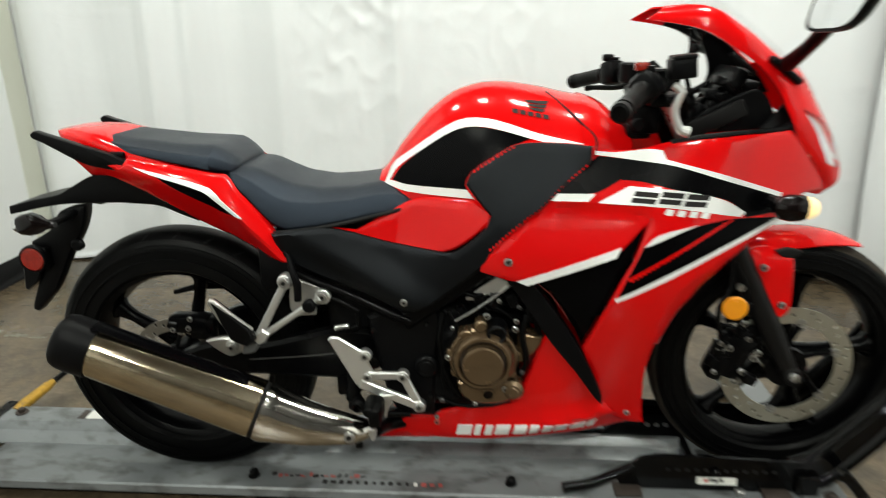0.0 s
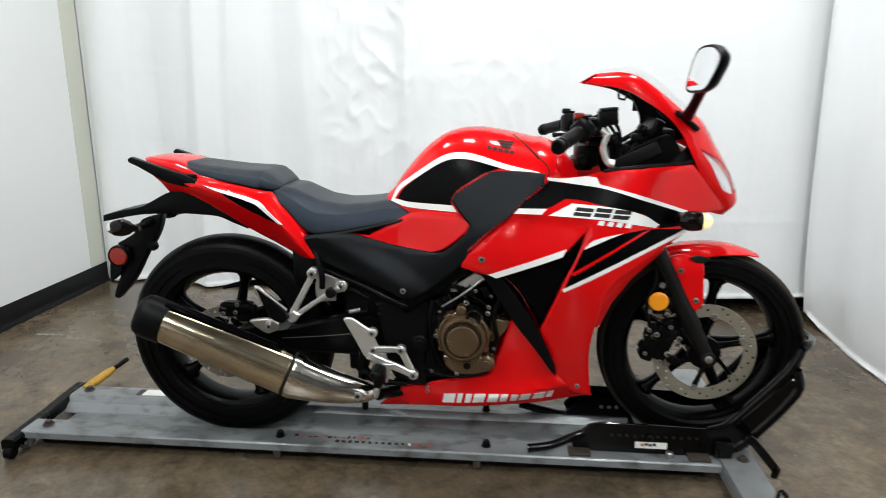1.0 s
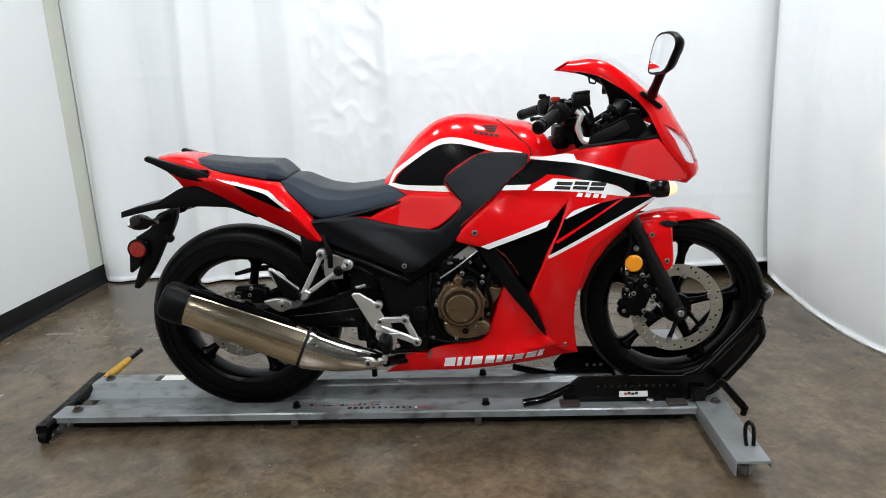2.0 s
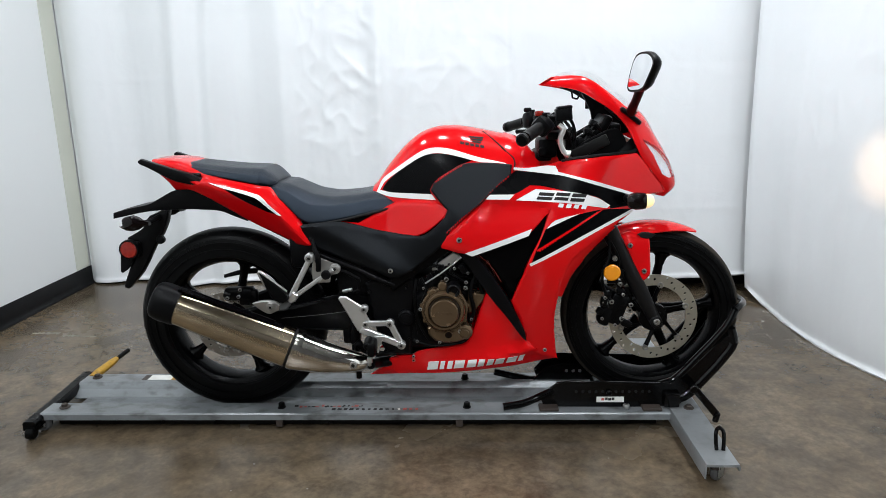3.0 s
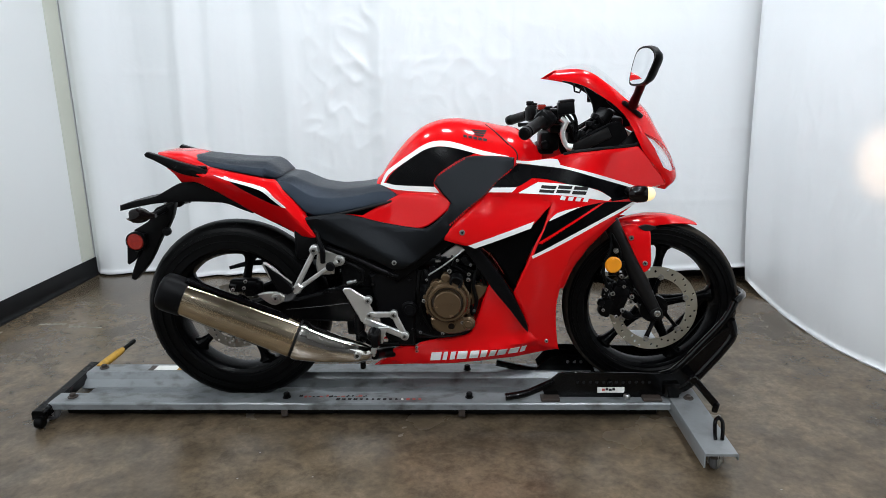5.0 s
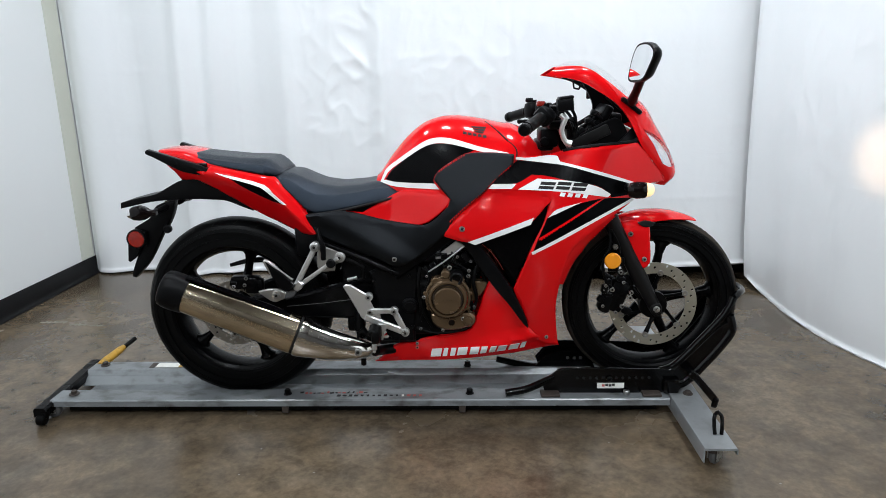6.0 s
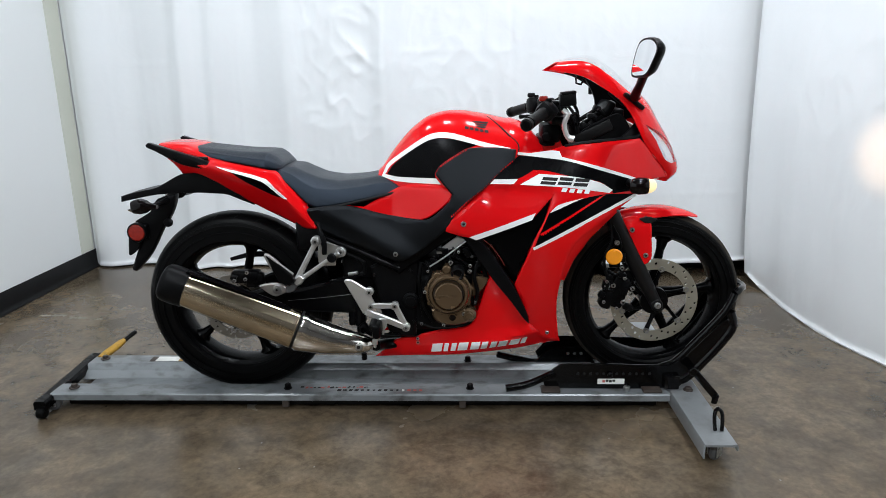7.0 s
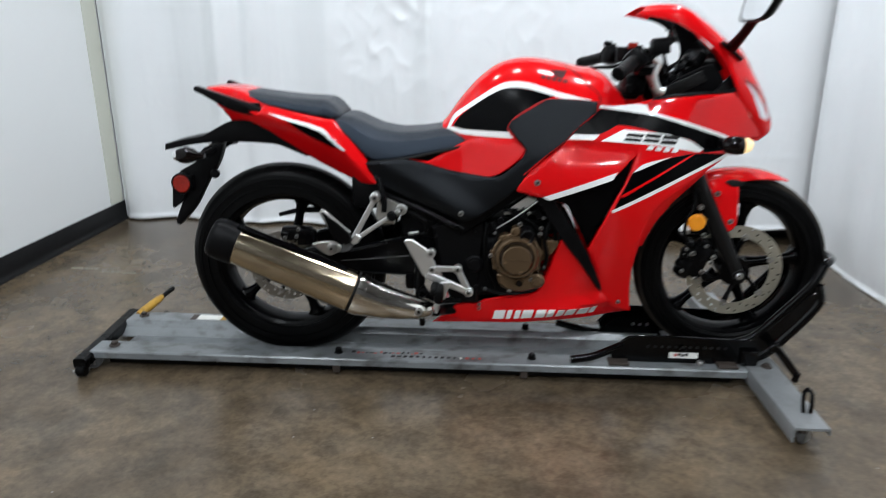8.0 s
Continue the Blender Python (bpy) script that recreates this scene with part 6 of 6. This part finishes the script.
bp("window_ring", lathe([(.0105, -.190), (.0105, -.199), (.014, -.199), (.0145, -.190)], Vector((.721, 0, .327)), 24, closed=True), BRONZE, "", cover)
bp("pump_cover", join(cyl((.773, -.14, .332), (.773, -.195, .332), .023, 22, .007), cyl((.773, -.195, .332), (.773, -.199, .332), .012, 18, .002)), BRONZE, "round bronze pump cover", cover)
bp("side_cover", plate([(.783, .455), (.834, .447), (.828, .428), (.798, .391), (.783, .386)], -.12, -.168, .008), BRONZE, "bronze side piece", cover)
for x, z, r in ((.717, .504, .0070), (.775, .476, .0065), (.777, .494, .0055), (.636, .409, .0060), (.693, .300, .0050), (.756, .337, .0065), (.742, .538, .0045), (.646, .477, .0040)):
    bolt(x, -.188, z, r, -1, eng)
for x, z, w, h in ((.735, .528, .03, .012), (.70, .535, .02, .02), (.768, .530, .018, .03), (.665, .505, .02, .016), (.805, .50, .012, .03)):
    bp("dark_bracket", box((x, -.165, z), (w, .02, h), .003, Matrix.Rotation(radians(900 * x), 3, "Y")), SATIN, "", eng)
bp("cable", tube([(.652, -.185, .490), (.70, -.19, .523), (.74, -.188, .553), (.77, -.18, .575)], .0028, 8, 4), ZINC, "thin bright control cable", eng)
bp("bright_bracket", plate([(.690, .546), (.738, .582), (.762, .572), (.752, .552), (.702, .536)], -.158, -.166, .002, 2), ALLOY, "pale metal bracket", eng)
bp("bright_tab", plate([(.672, .528), (.693, .531), (.693, .522), (.673, .521)], -.142, -.150, .001, 1), CAST, "", eng)
for pts in (((.80, -.17, .50), (.79, -.178, .455), (.80, -.175, .40), (.79, -.17, .36)), ((.625, -.165, .50), (.618, -.175, .44), (.63, -.17, .36), (.66, -.165, .30)), ((.76, -.15, .56), (.80, -.155, .54), (.815, -.155, .49), (.83, -.15, .44))):
    bp("hose", tube(list(pts), .0065, 10, 5), RUBBER, "", eng)
bp("frame_plate", plate([(.462, .482), (.50, .497), (.56, .490), (.612, .516), (.62, .477), (.612, .40), (.604, .30), (.602, .245), (.525, .245), (.50, .30), (.478, .40)], -.135, -.158, .008, 4), PLASTIC, "matt black frame pivot plate")
plug = bp("pivot_cap", join(cyl((.588, -.155, .372), (.588, -.170, .372), .026, 26, .005), cyl((.588, -.170, .372), (.588, -.173, .372), .016, 22, .002)), PLASTIC, "round black pivot cap")
bp("far_frame_plate", plate([(.462, .482), (.56, .490), (.612, .516), (.604, .30), (.602, .245), (.525, .245), (.478, .40)], .135, .158, .008, 4), PLASTIC, "")

# swingarm, chain guard, shock
for s in BOTH:
    bp("swingarm", plate([(.105, .400), (.18, .392), (.30, .418), (.40, .440), (.50, .430), (.52, .37), (.43, .322), (.33, .318), (.18, .322), (-.03, .300), (-.045, .325), (-.02, .350)], s * .128, s * .092, .008, 4), SATIN, "satin black swingarm")
bp("arm_seam", tube([(.185, -.1295, .362), (.30, -.1295, .372), (.42, -.1295, .386)], .0010, 6, 3), DULL)
bp("shock_absorber", join(tube([(.30, 0, .44), (.38, 0, .62)], .032, 18, 1), *[lathe([(.030, -.006), (.040, 0), (.030, .006)], (.30 + .012 * i, 0, .45 + .027 * i), 24, "z", True) for i in range(6)]), SATIN, "black rear shock")
axb = bp("axle_plate", join(plate([(.105, .423), (.120, .428), (.155, .432), (.180, .426), (.204, .408), (.175, .394), (.154, .388), (.125, .405)], -.150, -.166, .004, 3), cyl((.165, -.164, .413), (.165, -.172, .413), .015, 20, .003)), CAST, "silver exhaust mounting plate")
bolt(.165, -.171, .413, .0085, -1, axb)
bp("rear_caliper", join(box((.045, -.095, .436), (.095, .045, .042), .010), box((.075, -.10, .425), (.06, .03, .05), .008), cyl((.0, -.11, .440), (.02, -.11, .435), .012)), SATIN, "black rear brake caliper")
for x, z in ((.012, .428), (.048, .432), (.055, .455)):
    bolt(x, -.118, z, .006)
bp("inner_arm", tube([(-.045, .02, .462), (.02, .03, .475), (.10, .03, .478), (.16, .03, .47)], [.006, .009, .011, .012], 10, 5), PLASTIC, "black chain guard bar")
bp("brake_pipe", tube([(.34, -.15, .53), (.40, -.165, .525), (.445, -.165, .50), (.445, -.163, .465), (.42, -.16, .455)], .006, 10, 6), RUBBER, "black brake pipe")
bp("pipe_union", cyl((.395, -.17, .462), (.425, -.17, .468), .006, 10), ZINC)
bp("under_seat_box", box((.36, 0, .58), (.28, .24, .12), .02), PLASTIC, "black battery box under the seat")
# plain dark box added to fill the shaded hollow behind the engine
bp("inner_shadow_box", box((.46, 0, .45), (.20, .22, .22), .03), ENGINE, "dark box standing in for the shade behind the engine")
bp("tail_edge_strip", tube([(.300, -.165, .632), (.312, -.168, .612), (.318, -.166, .560), (.325, -.16, .53)], .006, 8, 4), PLASTIC, "black strap beside the tail")
bp("strap", tube([(.314, -.188, .634), (.322, -.196, .600), (.330, -.198, .574), (.328, -.194, .535)], [.004, .007, .0085, .008], 10, 4), PLASTIC, "black rubber strap")

# passenger foot peg bracket
pb = bp("passenger_bracket", join(flat_bar((.303, .573), (.238, .455), .0078, .0085, -.180, -.194), flat_bar((.372, .538), (.246, .451), .0055, .0072, -.178, -.192), cyl((.303, -.172, .575), (.303, -.198, .575), .0155, 24, .003),
                                  cyl((.376, -.165, .537), (.376, -.182, .537), .0165, 24, .003), plate([(.222, .452), (.246, .470), (.262, .458), (.250, .438), (.232, .432)], -.178, -.199, .004, 2)), ALLOY, "silver passenger foot peg bracket")
for x, y, z in ((.303, -.197, .575), (.376, -.181, .537)):
    bolt(x, y, z, .0105, -1, pb)
bp("bracket_plate", plate([(.300, .505), (.306, .560), (.318, .572), (.370, .556), (.384, .546), (.388, .532), (.376, .518), (.357, .512), (.355, .490), (.312, .486)], -.152, -.168, .004, 3), CAST, "grey bracket plate", pb)
bp("bracket_plug", cyl((.350, -.182, .522), (.350, -.200, .522), .0145, 18, .004), PLASTIC, "black rubber plug", pb)
peg = bp("passenger_peg", plate([(.150, .538), (.157, .541), (.228, .476), (.236, .452), (.218, .440), (.186, .455), (.160, .518)], -.200, -.222, .004, 2), SATIN, "folded dark passenger peg")
bp("peg_edge", tube([(.150, -.214, .538), (.160, -.216, .536), (.195, -.214, .505), (.230, -.208, .474)], [.0065, .0062, .0052, .0045], 10, 3), CAST, "silver rim of the peg", peg)
bp("peg_edge", tube([(.150, -.214, .538), (.158, -.216, .515), (.172, -.216, .486)], [.006, .0036, .0022], 10, 3), CAST, "", peg)
bp("peg_hinge", plate([(.205, .442), (.240, .440), (.226, .415), (.198, .410)], -.178, -.200, .004, 2), DULL, "", peg)

# rider foot peg and heel plate
hp = bp("heel_plate", join(plate([(.384, .447), (.390, .454), (.408, .454), (.449, .427), (.466, .420), (.472, .409), (.468, .398), (.478, .376), (.474, .352), (.462, .338), (.439, .342)], -.190, -.199, .003, 1),
                           flat_bar((.466, .366), (.541, .367), .0095, .0085, -.190, -.202), flat_bar((.541, .367), (.574, .296), .0095, .0095, -.190, -.202), flat_bar((.448, .348), (.574, .296), .0105, .0105, -.190, -.203),
                           *[cyl((x, -.186, z), (x, -.205, z), .0135, 22, .002) for x, z in ((.463, .414), (.541, .367), (.574, .296))]), ALLOY, "brushed silver heel plate and peg bracket")
for x, z in ((.463, .414), (.466, .366), (.541, .367), (.574, .296)):
    bolt(x, -.203, z, .0088, -1, hp)
rp = bp("rider_peg", join(box((.489, -.240, .306), (.026, .070, .044), .009), cyl((.478, -.215, .322), (.478, -.270, .318), .013, 14, .004)), RUBBER, "black rubber rider foot peg")
bp("peg_feeler", join(cyl((.485, -.268, .284), (.484, -.270, .266), .0085, 12, .002), cyl((.484, -.270, .266), (.484, -.270, .256), .005, 12, .003)), CAST, "silver peg feeler", rp)
bp("peg_side", plate([(.492, .330), (.525, .332), (.509, .296), (.505, .276), (.499, .276), (.500, .312)], -.206, -.216, .002, 2), ALLOY, "silver peg mount", rp)
bp("brake_pedal", tube([(.43, -.175, .300), (.46, -.178, .268), (.50, -.170, .258), (.55, -.16, .252)], [.014, .010, .008, .007], 12, 5), SATIN, "black brake pedal")
bp("pedal_spring", lathe([(.010, -.008), (.016, 0), (.010, .008)], (.438, -.19, .285), 20, "y", True), SATIN)
bp("master_cylinder", join(cyl((.432, -.165, .39), (.424, -.170, .29), .016, 16, .004), cyl((.424, -.17, .29), (.424, -.17, .27), .010)), SATIN, "black brake master cylinder")
bp("centre_bracket", box((.405, -.10, .30), (.055, .05, .06), .01), SATIN, "")
bp("side_stand_bits", join(box((.60, 0, .22), (.14, .16, .05), .01), box((.50, -.10, .205), (.05, .04, .04), .01)), SATIN, "")
bp("hanger_stub", cyl((.436, -.19, .182), (.436, -.19, .205), .009, 10, .002), SATIN)

# ---- exhaust ----
AX0, AX1 = Vector((-.165, -.268, .481)), Vector((.246, -.245, .305))
ax = (AX1 - AX0).normalized()
ups = (Vector((0, 0, 1)) - ax * ax.z).normalized()
out = ax.cross(ups).normalized()


def oval(p, a, b, k=40, n=2.3):
    ring = []
    for j in range(k):
        q = 2 * math.pi * j / k
        c, s = math.cos(q), math.sin(q)
        ring.append(p + ups * (a * abs(c) ** (2 / n) * (1 if c > 0 else -1)) + out * (b * abs(s) ** (2 / n) * (1 if s > 0 else -1)))
    return ring


L = (AX1 - AX0).length
can = bp("exhaust_silencer", loft([oval(AX0 + ax * (L * f), a, b) for f, a, b in ((.165, .048, .042), (.17, .0525, .047), (.30, .055, .0485), (.6, .0585, .051), (.93, .0615, .053), (.975, .062, .0535), (.98, .060, .052))]), STEEL, "polished stainless exhaust silencer, brown floor reflection tinted into the steel")
bp("end_cap", loft([oval(AX0 + ax * (L * f), a, b) for f, a, b in ((.025, .036, .032), (.029, .046, .041), (.042, .053, .047), (.07, .0575, .050), (.11, .0585, .0515), (.15, .0580, .0515), (.200, .0565, .0505), (.201, .048, .043))]), PLASTIC, "matt black end cap", can)
bp("band_gap", loft([oval(AX0 + ax * (L * f), a, b) for f, a, b in ((.975, .0590, .0505), (.985, .0600, .0515), (.995, .0595, .051))]), DARKLINE, "", can)
cone_rings = [oval(AX1, .062, .0535), oval(AX1 + ax * .03, .059, .052)]
for p, tilt_z, a, b in (((.335, -.240, .274), -.30, .049, .047), ((.385, -.236, .263), -.20, .040, .040), ((.43, -.230, .254), -.14, .0315, .033), ((.458, -.224, .250), -.12, .0235, .026), ((.470, -.220, .249), -.12, .0185, .020), ((.474, -.219, .249), -.12, .010, .011)):
    d = Vector((1, .12, tilt_z)).normalized()
    u1 = (Vector((0, 0, 1)) - d * d.z).normalized()
    o1 = d.cross(u1)
    cone_rings.append([Vector(p) + u1 * (a * math.cos(q)) + o1 * (b * math.sin(q)) for q in (2 * math.pi * k / 40 for k in range(40))])
cone = bp("exhaust_cone", loft(cone_rings), STEELCONE, "worn stainless exhaust cone")
bp("cone_band", loft([oval(AX1 + ax * f, a, b) for f, a, b in ((.004, .0635, .0548), (.014, .0630, .0545), (.026, .0605, .0532))]), STEELCONE, "", cone)
bolt(.432, -.258, .256, .0125, -1, cone, ZINC, .008)
# thin dark line that stands in for a dark reflection on the polished cone
bp("cone_reflection", tube([AX1 + ax * .075 + ups * .035 + out * -.022, AX1 + ax * .085 + ups * .012 + out * -.046, AX1 + ax * .10 - ups * .012 + out * -.044, AX1 + ax * .105 - ups * .03 + out * -.030], .0030, 6, 4), DARKINK, "", cone)
bp("heat_shield", loft([[p + ups * u_ + out * o_ for u_, o_ in ((.058, -.020), (.064, .0), (.060, .022), (.054, .018), (.056, .0), (.052, -.018))] for p in (AX0 + ax * (L * .17), AX0 + ax * (L * .5), AX0 + ax * (L * .9))]), BLACKGLOSS, "dark upper heat shield", can)
bp("header_pipe", tube([(.475, -.195, .232), (.50, -.14, .215), (.60, -.09, .205), (.72, -.06, .21), (.84, -.03, .26), (.87, 0, .40), (.83, 0, .52)], .017, 14, 6), SATIN, "dark steel header pipe")

# small fittings round the front brake and the engine
for x, z, w, h, turn in ((1.212, .405, .020, .028, 10), (1.200, .372, .018, .022, 30), (1.222, .428, .022, .014, -20), (1.262, .438, .026, .016, 15), (1.285, .330, .030, .022, 25)):
    bp("caliper_fitting", box((x, -.108, z), (w, .026, h), .004, Matrix.Rotation(radians(turn), 3, "Y")), SATIN, "", cal)
for x, z in ((1.212, .420), (1.247, .330), (1.205, .352), (1.268, .430)):
    bolt(x, -.121, z, .0052, -1, cal)
bp("sensor_wire", tube([(1.27, -.110, .44), (1.245, -.118, .47), (1.252, -.122, .54), (1.225, -.115, .60)], .0028, 8, 5), RUBBER, "thin black sensor wire")
for pts, r in ((((.640, -.17, .505), (.655, -.178, .47), (.640, -.18, .43), (.622, -.175, .38), (.628, -.17, .32)), .0042), (((.70, -.16, .525), (.735, -.168, .515), (.77, -.168, .49), (.80, -.165, .455)), .0038),
               (((.66, -.155, .545), (.70, -.16, .530), (.72, -.165, .505)), .0045), (((.61, -.166, .30), (.66, -.172, .285), (.72, -.17, .285), (.77, -.165, .295)), .005)):
    bp("wire", tube(list(pts), r, 8, 5), RUBBER, "", eng)
for x, z, r in ((.622, .300, .005), (.792, .372, .0045), (.725, .548, .004), (.783, .520, .0045)):
    bolt(x, -.176, z, r, -1, eng, DULL)
for x, z in ((.475, .455), (.590, .470), (.520, .262), (.596, .300)):
    bolt(x, -.158, z, .006, -1, None, SATIN)
